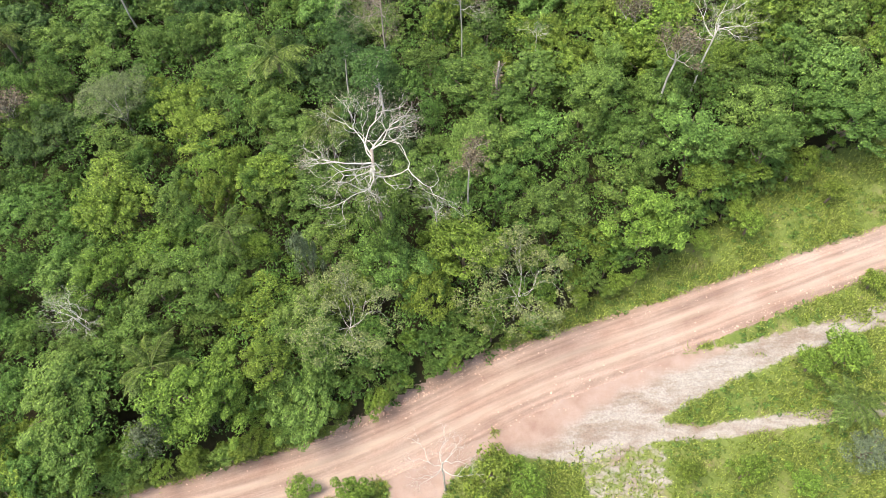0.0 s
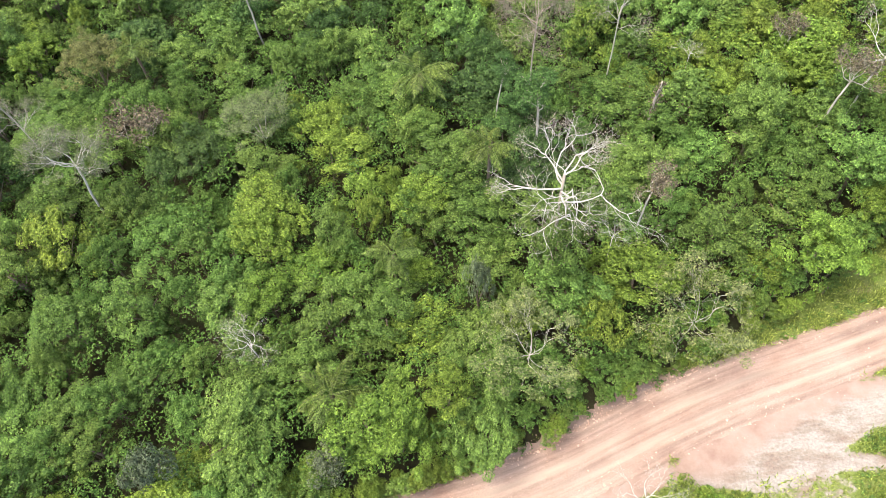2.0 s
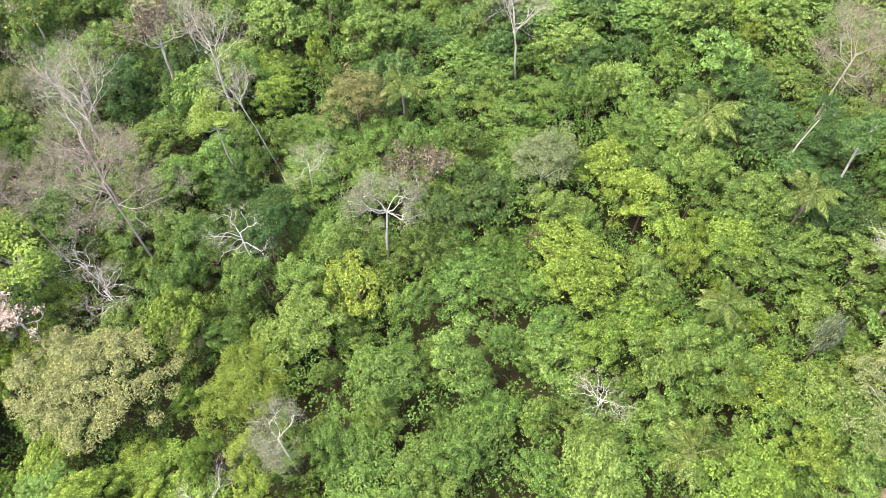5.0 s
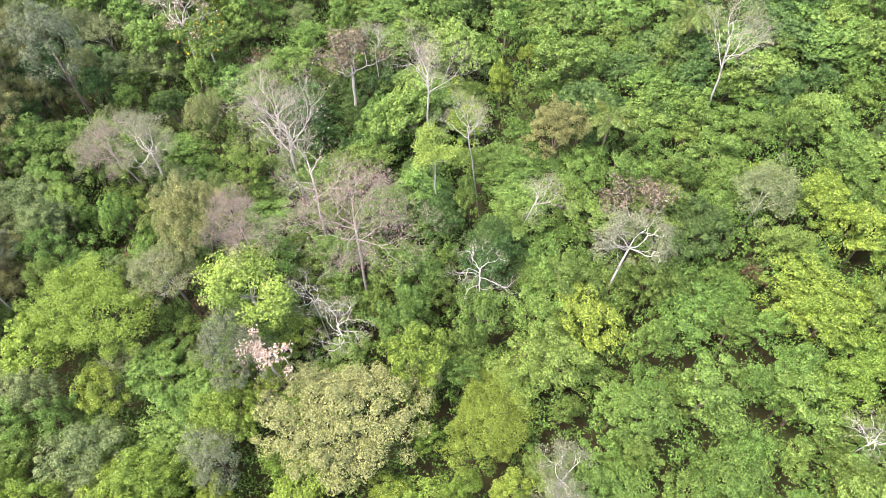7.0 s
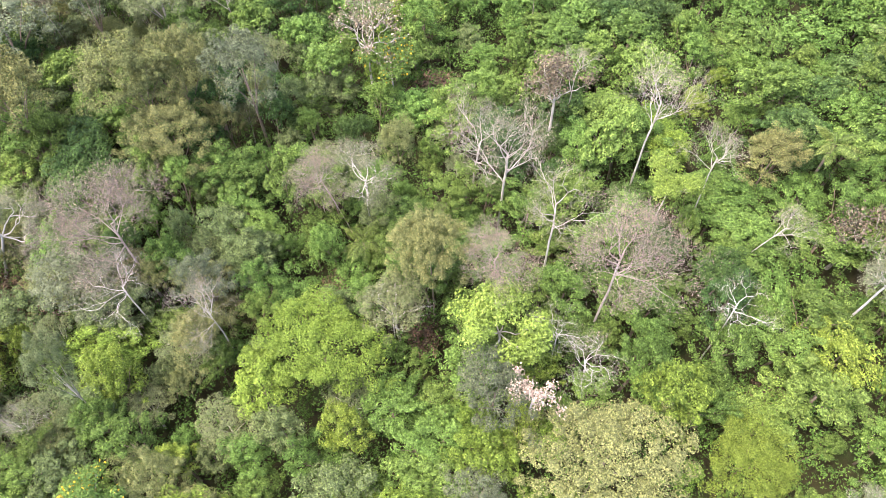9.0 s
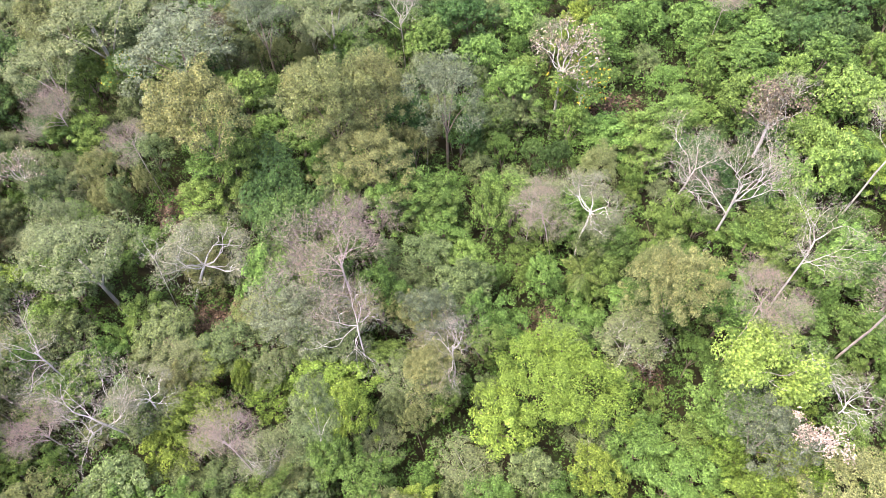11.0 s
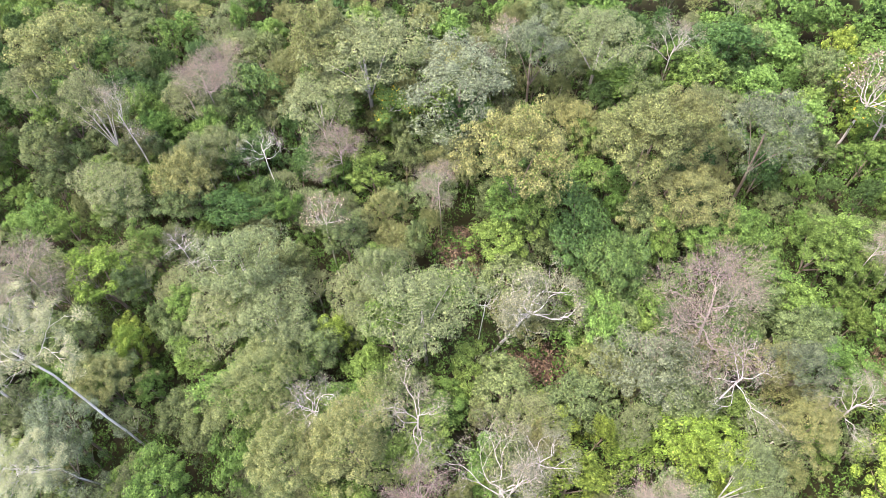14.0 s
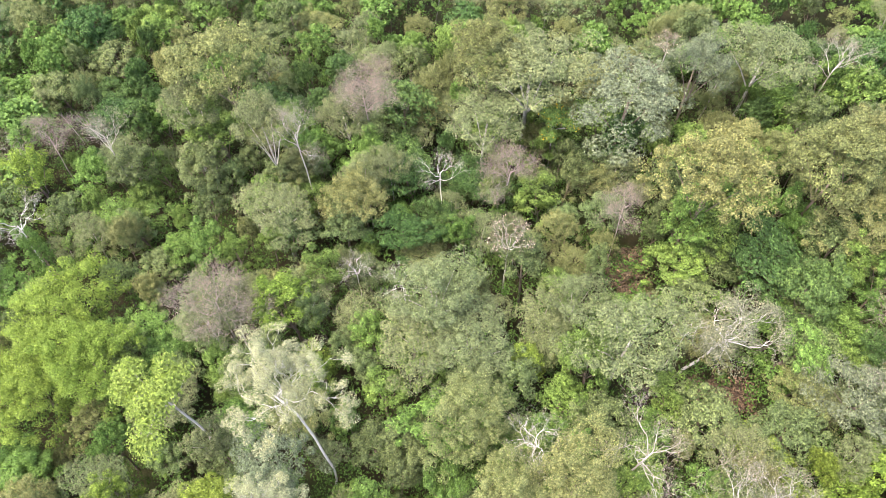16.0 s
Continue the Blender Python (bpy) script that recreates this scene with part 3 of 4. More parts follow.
FRONDS = [frond_mesh(201, 3.6, 0.5), frond_mesh(202, 3.4, 0.9), frond_mesh(203, 3.7, 0.15)]
_tv, _tf = [], []
tube([(0, 0, -0.4), (0.05, 0.03, 2.0), (0.0, 0.1, 4.2), (0, 0, 6.0)], [0.24, 0.19, 0.17, 0.2], 8, _tv, _tf)
PALM_TRUNK = mesh_from("trunk", _tv, _tf, BROWN_BARK, True)


def palm(x, y, top, reach, spin=0.0, count=10):
    root = new("palm_tree")
    tagged(root, "feather palm with long arching green fronds above undergrowth", "palm", "palms")
    z = ground_z(x, y)
    PLACED.append((x, y, reach * 0.8, "palm", top))
    s = reach / 3.3
    root.matrix_basis = pose(x, y, z, 0, 0, spin)
    t = part("trunk", PALM_TRUNK, root)
    t.matrix_basis = Matrix.Diagonal((s, s, (top - z) / 6.0, 1))
    for k in range(count):
        ob = part("frond", FRONDS[k % 3], root)
        ob.matrix_basis = pose(0, 0, top - z, 0, -52 * ((k * 5) % count) / count + 10, k * 137.5) @ Matrix.Diagonal((s, s, s, 1))
    return root


def snag(x, y, top, lean=0.0, spin=0.0, radius=0.15):
    """A broken standing trunk with a split top and hanging creeper."""
    z = ground_z(x, y)
    h = top - z
    rnd = random.Random(int(x * 7 + y * 13))
    root = new("broken_trunk")
    tagged(root, "broken grey-brown standing trunk with hanging dry creeper", "dead trunk", "broken trunks")
    root.matrix_basis = pose(x, y, z, lean, 0, spin)
    v, f = [], []
    tube([(0, 0, -0.4), (rnd.gauss(0, 0.1), 0.05, h * 0.4), (rnd.gauss(0, 0.15), 0, h * 0.8), (0.1, 0.05, h)], [radius * 1.3, radius, radius * 0.9, radius * 0.5], 7, v, f)
    tube([(0, 0, h * 0.8), (0.35, 0.2, h * 0.93), (0.8, 0.3, h * 0.97)], [radius * 0.5, radius * 0.35, radius * 0.15], 5, v, f)
    part("trunk", mesh_from("trunk", v, f, TWIG_BARK, True), root)
    rng = np.random.default_rng(int(abs(x) * 10))
    n = 160
    c = np.stack([rng.normal(0, 0.3, n), rng.normal(0, 0.3, n), rng.uniform(h * 0.5, h, n)], 1)
    vv, ff = leaves(rng, c, rng.normal(size=(n, 3)), 0.3, 0.18)
    part("creeper", mesh_from("creeper", vv, ff, LEAF["brown"]), root)
    return root


# ---- ground ----
def fan(a, b, step, far):
    """Even steps from a to b, then wider and wider steps out to far."""
    mid = list(np.arange(a, b + 0.01, step))
    out, lo, hi, w = list(mid), a, b, step
    while hi < far:
        w *= 1.7
        hi += w
        out.append(hi)
    w = step
    while lo > -far:
        w *= 1.7
        lo -= w
        out.insert(0, lo)
    return out


GRASS_BANK = [(-70, 6.2), (-45, 12.0), (-28, 16.6), (-15, 20.0), (-8.4, 21.8), (-2.8, 24.3), (2, 26.6), (8, 29.4), (14, 31.8), (18, 34.0), (24, 36.6), (29, 40.2), (34, 43.7), (46, 48.0), (66, 54.0), (66, 2), (10, 2), (-20, 0), (-70, -6)]


def inside(poly, x, y):
    hit = False
    for (x1, y1), (x2, y2) in zip(poly, poly[1:] + poly[:1]):
        if (y1 > y) != (y2 > y) and x < (x2 - x1) * (y - y1) / (y2 - y1) + x1:
            hit = not hit
    return hit


def land():
    xs, ys = fan(-235, 60, 2.5, 2500), fan(-10, 150, 2.5, 2500)
    verts = [(x, y, ground_z(x, y) - (0.3 if inside(GRASS_BANK, x, y) else 0) + (0.25 * noise.noise(Vector((x * 0.15, y * 0.15, 0))) if not inside(GRASS_BANK, x, y) else 0) - 0.06) for y in ys for x in xs]
    w = len(xs)
    faces = [(j * w + i, j * w + i + 1, (j + 1) * w + i + 1, (j + 1) * w + i) for j in range(len(ys) - 1) for i in range(w - 1)]
    me = mesh_from("ground", verts, faces, FOREST_FLOOR, True)
    tagged(new("ground", me), "dark brown leaf-littered forest floor", "ground", kind="structure")


def sheet(name, poly, lift, material, label, step=0.5, rough=0.05, ragged=0.6):
    """A thin uneven sheet of earth within an outline, with a ragged edge."""
    xs = np.arange(min(p[0] for p in poly) - 1, max(p[0] for p in poly) + 1, step)
    ys = np.arange(min(p[1] for p in poly) - 1, max(p[1] for p in poly) + 1, step)
    index, verts, faces = {}, [], []

    def vert(i, j):
        if (i, j) not in index:
            x, y = xs[i], ys[j]
            index[(i, j)] = len(verts)
            verts.append((x, y, ground_z(x, y) + lift + rough * noise.noise(Vector((x * 0.9, y * 0.9, 3)))))
        return index[(i, j)]

    for i in range(len(xs) - 1):
        for j in range(len(ys) - 1):
            x, y = xs[i] + step / 2, ys[j] + step / 2
            dx, dy = ragged * noise.noise(Vector((x * 0.7, y * 0.7, 8))), ragged * noise.noise(Vector((x * 0.7, y * 0.7, 15)))
            if inside(poly, x + dx * 1.5, y + dy * 1.5):
                faces.append((vert(i, j), vert(i + 1, j), vert(i + 1, j + 1), vert(i, j + 1)))
    me = mesh_from(name, verts, faces, material, True)
    return tagged(new(name, me), label, name.replace("_", " "), kind="structure")


def road():
    """The graded earth road: cross-section with ruts, worn lanes and a low broken edge."""
    us = np.linspace(-1.12, 1.12, 45)
    ss = np.arange(-62, 62, 0.4)
    verts, lane, worn = [], [], []
    for x in ss:
        slope = (road_mid(x + 0.5) - road_mid(x - 0.5))
        nx, ny = -slope / math.hypot(1, slope), 1 / math.hypot(1, slope)
        for u in us:
            half = road_half(x)
            edge = 1 + 0.07 * noise.noise(Vector((x * 0.5, 2.0 if u > 0 else 9.0, 0))) + 0.04 * noise.noise(Vector((x * 1.7, 4.0 if u > 0 else 7.0, 0)))
            d = u * half * (edge if abs(u) > 0.6 else 1)
            px, py = x + nx * d, road_mid(x) + ny * d
            rut = sum(math.exp(-((u - c) / 0.07) ** 2) for c in (-0.48, -0.12, 0.22, 0.55))
            z = ground_z(px, py) + 0.05 - 0.04 * rut + 0.05 * noise.noise(Vector((px * 1.5, py * 1.5, 0)))
            if abs(u) > 0.9:
                z -= 0.16 * (abs(u) - 0.9) / 0.2
            verts.append((px, py, z))
            lane.append((x, d, 0))
            wob = 0.05 * noise.noise(Vector((x * 0.12, 5, 0)))
            w = max(math.exp(-((u - 0.20 - wob) / 0.13) ** 2), 0.85 * math.exp(-((u + 0.42 - wob) / 0.14) ** 2))
            worn.append(max(0.0, min(1.0, w * (0.50 + 0.5 * noise.noise(Vector((x * 0.25, d * 2, 7)))))))
    n = len(us)
    faces = [(i * n + j, (i + 1) * n + j, (i + 1) * n + j + 1, i * n + j + 1) for i in range(len(ss) - 1) for j in range(n - 1)]
    me = mesh_from("road", verts, faces, ROAD_EARTH, True)
    me.attributes.new("lane", "FLOAT_VECTOR", "POINT").data.foreach_set("vector", np.array(lane).ravel())
    me.attributes.new("worn", "FLOAT", "POINT").data.foreach_set("value", worn)
    tagged(new("road", me), "pinkish red graded earth road with pale wheel tracks", "road", kind="structure")


def stones():
    """Loose stones and clods along the edges of the road and over the junction."""
    rng = np.random.default_rng(5)
    n = 1500
    x = rng.uniform(-30, 46, n)
    u = np.where(rng.random(n) < 0.7, rng.choice([-1, 1], n) * rng.normal(0.9, 0.16, n), rng.uniform(-1.6, 1, n))
    u = np.where(x > 0, u, np.clip(u, -1.1, 1.1))
    u = np.where(x > 22, np.clip(u, -1.0, 1.05), u)
    shape = np.array([(1, 0, 0), (0, 1, 0), (-1, 0, 0), (0, -1, 0), (0, 0, 1), (0.6, 0.6, 0.55)])
    tri = np.array([(0, 5, 4), (5, 1, 4), (1, 2, 4), (2, 3, 4), (3, 0, 4), (0, 1, 5)])
    vs, fs = [], []
    for k in range(n):
        px, py = x[k], road_mid(x[k]) + u[k] * road_half(x[k])
        if k % 3 == 0:
            px = rng.uniform(-13, 8)
            py = road_mid(px) + road_half(px) + abs(rng.normal(0.6, 0.9))
            if scraped(px, py) < 0.15:
                py = road_mid(px) + road_half(px)
        s = abs(rng.normal(0.0, 0.05)) + 0.025
        a = rng.uniform(0, 6.28)
        rot = np.array([[math.cos(a), -math.sin(a), 0], [math.sin(a), math.cos(a), 0], [0, 0, 1]])
        v = (shape * rng.uniform(0.6, 1.3, (6, 3)) * s) @ rot.T * np.array([1, 1, 0.75])
        vs.append(v + np.array([px, py, ground_z(px, py) + 0.03]))
        fs.append(tri + 6 * k)
    tagged(new("loose_stones", mesh_from("loose_stones", np.concatenate(vs), np.concatenate(fs), STONE)), "loose reddish stones and clods along the earth road", "stones", kind="stuff")


CLAY_OUTLINE = [(3.5, 17.8), (4.5, 20.5), (10, 23.5), (18.0, 26.0), (21.5, 25.6), (26.2, 25.9), (34, 27.6), (48, 30.8), (48, 28.6), (39.3, 26.8), (30.5, 24.4), (24.8, 22.5), (18.9, 19.8), (17.1, 17.3), (10.7, 16.0)]
SPILL_OUTLINE = [(-6.0, 17.0), (-1.3, 18.2), (3.5, 19.5), (4.5, 17.6), (0.6, 16.2), (-1.8, 12.8), (-5.2, 13.2)]
TRACK_OUTLINE = [(16, 17.6), (24, 17.6), (30, 18.2), (40, 18.6), (52, 19.0), (52, 20.0), (38, 19.8), (29, 19.4), (22, 18.9), (16, 19.4)]
SAND_OUTLINE = [(10.4, 17.7), (18.4, 17.4), (18.0, 9.0), (14.8, 4.0), (10.5, 4.0), (11.5, 12.0)]


def bare_earth(x, y):
    """Whether the place lies on the road or on the bare clay beside it."""
    if -62 < x < 62 and abs(y - road_mid(x)) < road_half(x) * 1.05:
        return True
    return inside(CLAY_OUTLINE, x, y) or inside(SPILL_OUTLINE, x, y) or inside(TRACK_OUTLINE, x, y) or inside(SAND_OUTLINE, x, y)


def scraped(x, y):
    """The broken red shoulder on the forest's side, opposite the junction."""
    out = y - road_mid(x) - road_half(x)
    wide = 3.1 * math.exp(-((x + 2) / 7.5) ** 2) + 0.7 * noise.noise(Vector((x * 0.5, y * 0.5, 61)))
    return max(0.0, min(1.0, (wide - out) / 0.8)) if -0.5 < out < 4 else 0.0


def grass():
    """Blades of verge grass and weeds, thick on the bank, in strips on the clay."""
    rng = np.random.default_rng(6)
    base = []
    for k in range(110000):
        x, y = rng.uniform(-34, 54), rng.uniform(6, 50)
        if not inside(GRASS_BANK, x, y):
            continue
        thick = noise.noise(Vector((x * 0.25, y * 0.4, 2)))
        if abs(y - road_mid(x)) < road_half(x) * 0.99 or rng.random() < 1.6 * scraped(x, y) - 0.3:
            continue
        if road_mid(x) > y > road_mid(x) - road_half(x) - 2.4 and 20 < x < 34 and rng.random() < 0.6:
            continue
        if bare_earth(x, y):
            strip = noise.noise(Vector((x * 0.13 - y * 0.05, y * 0.8, 11)))
            if (strip < 0.2 or x < 25) and not (inside(SAND_OUTLINE, x, y) and rng.random() < 0.3):
                continue
        elif rng.random() > 0.85 + thick:
            continue
        base.append((x, y, ground_z(x, y) - 0.1, thick))
    b = np.array(base)
    n = len(b) * 3
    p = np.repeat(b[:, :3], 3, axis=0) + rng.normal(0, 0.13, (n, 3)) * np.array([1, 1, 0])
    tall = (0.42 + 0.42 * np.clip(np.repeat(b[:, 3], 3), -0.6, 1)) * rng.uniform(0.5, 1.5, n)
    az = rng.uniform(0, 6.28, n)
    out = np.stack([np.cos(az), np.sin(az), np.zeros(n)], 1) * rng.uniform(0.3, 1.0, (n, 1))
    side = np.stack([-np.sin(az), np.cos(az), np.zeros(n)], 1) * (0.03 + 0.035 * rng.random((n, 1)))
    t = p + out * tall[:, None] * 0.9 + np.array([0, 0, 0.75]) * tall[:, None]
    v = np.stack([p - side, p + side, t], 1).reshape(-1, 3)
    tagged(new("verge_grass", mesh_from("verge_grass", v, np.arange(3 * n).reshape(n, 3), LEAF["grass"])), "rank yellow-green grass and weeds on the road verge", "grass", kind="stuff")


def weeds():
    """Low broad-leaved weeds scattered through the verge grass."""
    rng = np.random.default_rng(8)
    c = []
    for k in range(9000):
        x, y = rng.uniform(-32, 54), rng.uniform(8, 50)
        lush = noise.noise(Vector((x * 0.18, y * 0.3, 41)))
        if inside(GRASS_BANK, x, y) and not bare_earth(x, y) and rng.random() < 0.35 + 0.9 * lush:
            c.append((x, y, ground_z(x, y) + 0.1 + 0.35 * max(0, lush)))
    c = np.array(c)
    v, f = clumps(rng, c, rng.uniform(0.18, 0.5, len(c)), 14, 0.22, 0.13, corners=3)
    tagged(new("weeds", mesh_from("weeds", v, f, LEAF["green"])), "low green broad-leaved weeds in the verge grass", "weeds", kind="stuff")


def forest_here(x, y):
    if y < flight_y(x) + 3 or y > flight_y(x) + 118 or x > 66:
        return False
    return not inside(GRASS_BANK, x, y - 0.4) and not (x > -62 and y < road_mid(x) + road_half(x) + 0.2)


def undergrowth():
    """The low tangle of leaves between and below the trees."""
    rng = np.random.default_rng(7)
    c = []
    for x in np.arange(-246, 62, 1.4):
        for y in np.arange(flight_y(x) + 4, flight_y(x) + 92, 1.4):
            px, py = x + rng.uniform(-0.8, 0.8), y + rng.uniform(-0.8, 0.8)
            if not forest_here(px, py):
                continue
            edge = 1.0 if px < -45 else min(1.0, 0.22 + (py - road_mid(px) - road_half(px)) / 6.0)
            young = 1 - smooth(35, 70, -px)
            c.append((px, py, ground_z(px, py) + (1.2 + 2.0 * young + 4.2 * rng.random()) * edge))
    c = np.array(c)
    v, f = clumps(rng, c, rng.uniform(0.7, 1.25, len(c)), 54, 0.25, 0.18, up=0.8, corners=3)
    tagged(new("undergrowth", mesh_from("undergrowth", v, f, LEAF["under"])), "dense dark green undergrowth between the forest trees", "undergrowth", kind="stuff")
    return c


def outline_depth(poly, x, y):
    """How far inside the outline the place lies, in metres; minus outside it."""
    best = 99.0
    for (x1, y1), (x2, y2) in zip(poly, poly[1:] + poly[:1]):
        dx, dy = x2 - x1, y2 - y1
        u = max(0.0, min(1.0, ((x - x1) * dx + (y - y1) * dy) / (dx * dx + dy * dy)))
        best = min(best, math.hypot(x - x1 - u * dx, y - y1 - u * dy))
    return best if inside(poly, x, y) else -best


def bared(x, y):
    clay = outline_depth(CLAY_OUTLINE, x, y) / 0.9
    clay = max(clay, outline_depth(SPILL_OUTLINE, x, y) / 0.9)
    track = outline_depth(TRACK_OUTLINE, x, y) / 0.6
    sand = outline_depth(SAND_OUTLINE, x, y) / 1.6 - 0.25
    edge = (road_half(x) + 0.35 - abs(y - road_mid(x))) / 0.6
    return max(0.0, min(1.0, 0.42 + 0.45 * max(clay, track, min(sand, 0.02), edge, 2.2 * scraped(x, y) - 1)))


def reddened(x, y):
    """Road earth spread over the shoulders and, at the junction, out over the clay."""
    out = abs(y - road_mid(x)) - road_half(x)
    if y > road_mid(x) and scraped(x, y) > 0.2 or inside(SPILL_OUTLINE, x, y):
        return 1.0
    reach = 2.2 + 2.6 * math.exp(-((x - 7) / 6.0) ** 2) * (y < road_mid(x))
    return 1 - smooth(reach * 0.4, reach, out + 0.8 * noise.noise(Vector((x * 0.6, y * 0.6, 51))))


def verge():
    ob = sheet("road_verge", GRASS_BANK, -0.08, VERGE, "weedy turf and bared pale clay beside the road", step=0.5, rough=0.06, ragged=0.0)
    ob.data.attributes.new("bared", "FLOAT", "POINT").data.foreach_set("value", [bared(v.co.x, v.co.y) for v in ob.data.vertices])
    ob.data.attributes.new("red", "FLOAT", "POINT").data.foreach_set("value", [reddened(v.co.x, v.co.y) for v in ob.data.vertices])


land()
verge()
road()
stones()
grass()
weeds()
undergrowth()

# ---- trees that stand out ----
tree("umbrella", -5.4, 36.3, 11.8, 6.1, 40, 0)
tree("vine_fine", -5.3, 35.4, 4.2, 2.8, 120, 1)
tree("white", 26.0, 51.5, 11.5, 4.4, 242, 1)
tree("brown", 21.6, 49.0, 10.2, 2.7, 197, 3)
tree("brown", 20.3, 58.8, 5.9, 2.6, 215, 1)
tree("pink", -5.4, 58.7, 11.0, 4.0, 327, 0)
tree("bare", 2.8, 58.4, 11.5, 3.3, 331, 3)
tree("slim", -9.6, 54.0, 7.6, 2.2, 71, 2)
tree("slim", -5.4, 50.2, 7.0, 2.6, 347, 1)
snag(6.0, 51.7, 6.2, 0, 0)
tree("white", 10.6, 57.4, 5.0, 1.8, 214, 2)
tree("brown", 2.6, 38.8, 8.6, 2.2, 111, 3)
tree("white", -0.4, 36.1, 4.4, 2.2, 194, 2)
tree("tangle", -32.1, 28.7, 1.3, 2.8, 193, 2)
tree("shrub", -12.3, 33.4, 1.0, 1.2, 214, 2)
palm(-25.1, 24.2, -0.9, 3.5, 93)
palm(-17.2, 58.4, 1.9, 4.1, 209)
palm(-10.6, 46.7, 3.6, 3.0, 185)
palm(-20.0, 36.9, 0.5, 2.9, 23)
palm(-49.1, 64.4, 1.2, 3.0, 323)
palm(43.4, 54.1, 4.1, 3.0, 356)
palm(33.1, 19.0, -1.0, 2.8, 211)
tree("sparse", -8.3, 27.2, 1.9, 4.7, 56, 1)
tree("sparse", 6.6, 30.2, 1.2, 5.2, 50, 3)
tree("white", -0.5, 14.7, 1.6, 3.0, 350, 1)
tree("shrub", -25.5, 19.5, -3.9, 2.0, 283, 0)
tree("shrub", -39.9, 18.7, -2.0, 2.2, 38, 1)
tree("bare", -69.0, 66.2, 9.4, 4.7, 114, 0)
tree("bare", -75.2, 77.4, 2.3, 2.6, 234, 1)
tree("lime", -68.5, 58.9, 3.6, 3.2, 122, 0)
tree("bare", -63.4, 60.1, 8.6, 3.0, 197, 1, -4.6, -4.0)
tree("bare", -59.8, 55.9, 4.4, 3.2, 130, 2, 8.0, -14.0)
tree("ghost", -51.0, 46.6, 5.2, 3.9, 118, 0)
tree("brown", -48.1, 55.4, -0.4, 3.5, 186, 2)
tree("white", -64.3, 45.4, 2.8, 3.5, 48, 0)
tree("bare", -36.0, 69.3, 8.6, 4.6, 140, 1)
tree("pink", -76.0, 48.0, 9.0, 5.4, 60, 0)
tree("bare", -84.6, 63.6, 5.6, 6.0, 165, 0)
tree("bare", -87.4, 69.5, 0.4, 5.5, 358, 2)
tree("brown", -78.3, 73.4, 2.6, 4.6, 271, 1)
tree("lime", -86.5, 45.4, 2.2, 4.6, 227, 1)
tree("pink", -86.2, 49.3, 6.0, 3.6, 15, 1)
tree("tangle", -77.9, 42.0, -1.8, 3.5, 339, 3)
tree("tangle", -80.5, 44.9, -0.6, 3.3, 201, 2)
tree("blossom", -83.6, 37.7, 1.8, 2.6, 358, 1)
tree("grey", -87.3, 38.9, 0.0, 4.1, 36, 1)
tree("moss", -77.6, 32.9, -2.4, 7.6, 162, 2)
tree("grey", -89.0, 30.4, -3.8, 3.1, 223, 1)
tree("ghost", -58.8, 25.3, 3.2, 3.0, 205, 0)
tree("white", -63.2, 19.6, 5.6, 3.2, 130, 2)
tree("mound", -64.0, 33.0, -5.0, 4.9, 94, 3)
tree("bright_fine", -101.4, 37.6, -5.7, 2.7, 180, 2)
tree("olive", -54.6, 65.1, -0.9, 3.9, 208, 1)
tree("pale", -34.3, 54.5, 0.6, 4.0, 334, 0)
tree("bare", -133.0, 38.9, -4.5, 2.7, 138, 3)
tree("yellow", -123.4, 31.8, -3.4, 2.6, 335, 1)
tree("pink", -102.0, 63.9, 0.8, 3.4, 341, 1, -9.0, -2.0)
tree("bare", -105.3, 64.9, -0.8, 2.3, 77, 2)
tree("ghost", -99.9, 63.3, 2.2, 4.0, 59, 0)
tree("moss", -123.3, 73.1, -3.1, 5.7, 322, 2)
tree("grey", -114.1, 78.6, 2.0, 5.0, 229, 3)
palm(-100.1, 58.3, -5.6, 3.0, 88)
tree("pale", -96.6, 49.9, -3.4, 4.1, 349, 0)
tree("olive", -142.2, 76.3, 2.3, 6.5, 146, 3)
tree("olive", -127.6, 78.5, 1.6, 6.4, 247, 0)
tree("moss", -122.9, 80.6, -0.1, 5.6, 195, 1)
# two dark-leaved crowns put in for the shade below the olive crowns
tree("dark_fine", -135.0, 72.2, -6.6, 6.0, 277, 2)
tree("dark_fine", -132.0, 65.8, -4.5, 4.4, 72, 3)
tree("pink", -124.9, 56.8, 2.8, 6.4, 311, 1)
tree("white", -123.8, 51.4, 0.4, 4.8, 351, 2)
tree("ghost", -145.4, 61.0, -2.6, 5.6, 141, 0, 17.0, 1.0)
tree("white", -147.4, 60.6, -3.2, 2.4, 218, 0, 4.0, 5.0)
tree("pale", -173.8, 62.6, -4.8, 5.2, 160, 1)
tree("pale", -153.2, 60.1, -1.2, 6.0, 290, 1)
tree("pale", -157.4, 65.7, -2.8, 3.2, 281, 1)
tree("bare", -154.2, 48.7, 2.0, 4.6, 349, 2)
tree("tangle", -163.6, 50.3, -0.8, 3.4, 119, 3)
tree("bare", -146.2, 42.9, 1.2, 5.4, 193, 1)
tree("ghost", -142.8, 44.3, -0.8, 3.2, 145, 1)
tree("pink", -133.9, 39.0, 2.4, 3.0, 193, 3)
tree("pale", -127.9, 41.2, 3.0, 2.7, 356, 2, 5.0, 0.0)
tree("pink", -154.2, 42.7, -4.8, 3.3, 237, 3)
tree("lime", -138.7, 41.4, -6.7, 1.5, 68, 3)
tree("grey", -130.4, 54.1, -4.4, 5.3, 83, 3)
tree("grey", -116.3, 52.8, -2.7, 3.4, 33, 0)
tree("bare", -114.2, 47.7, 2.0, 3.6, 286, 3)
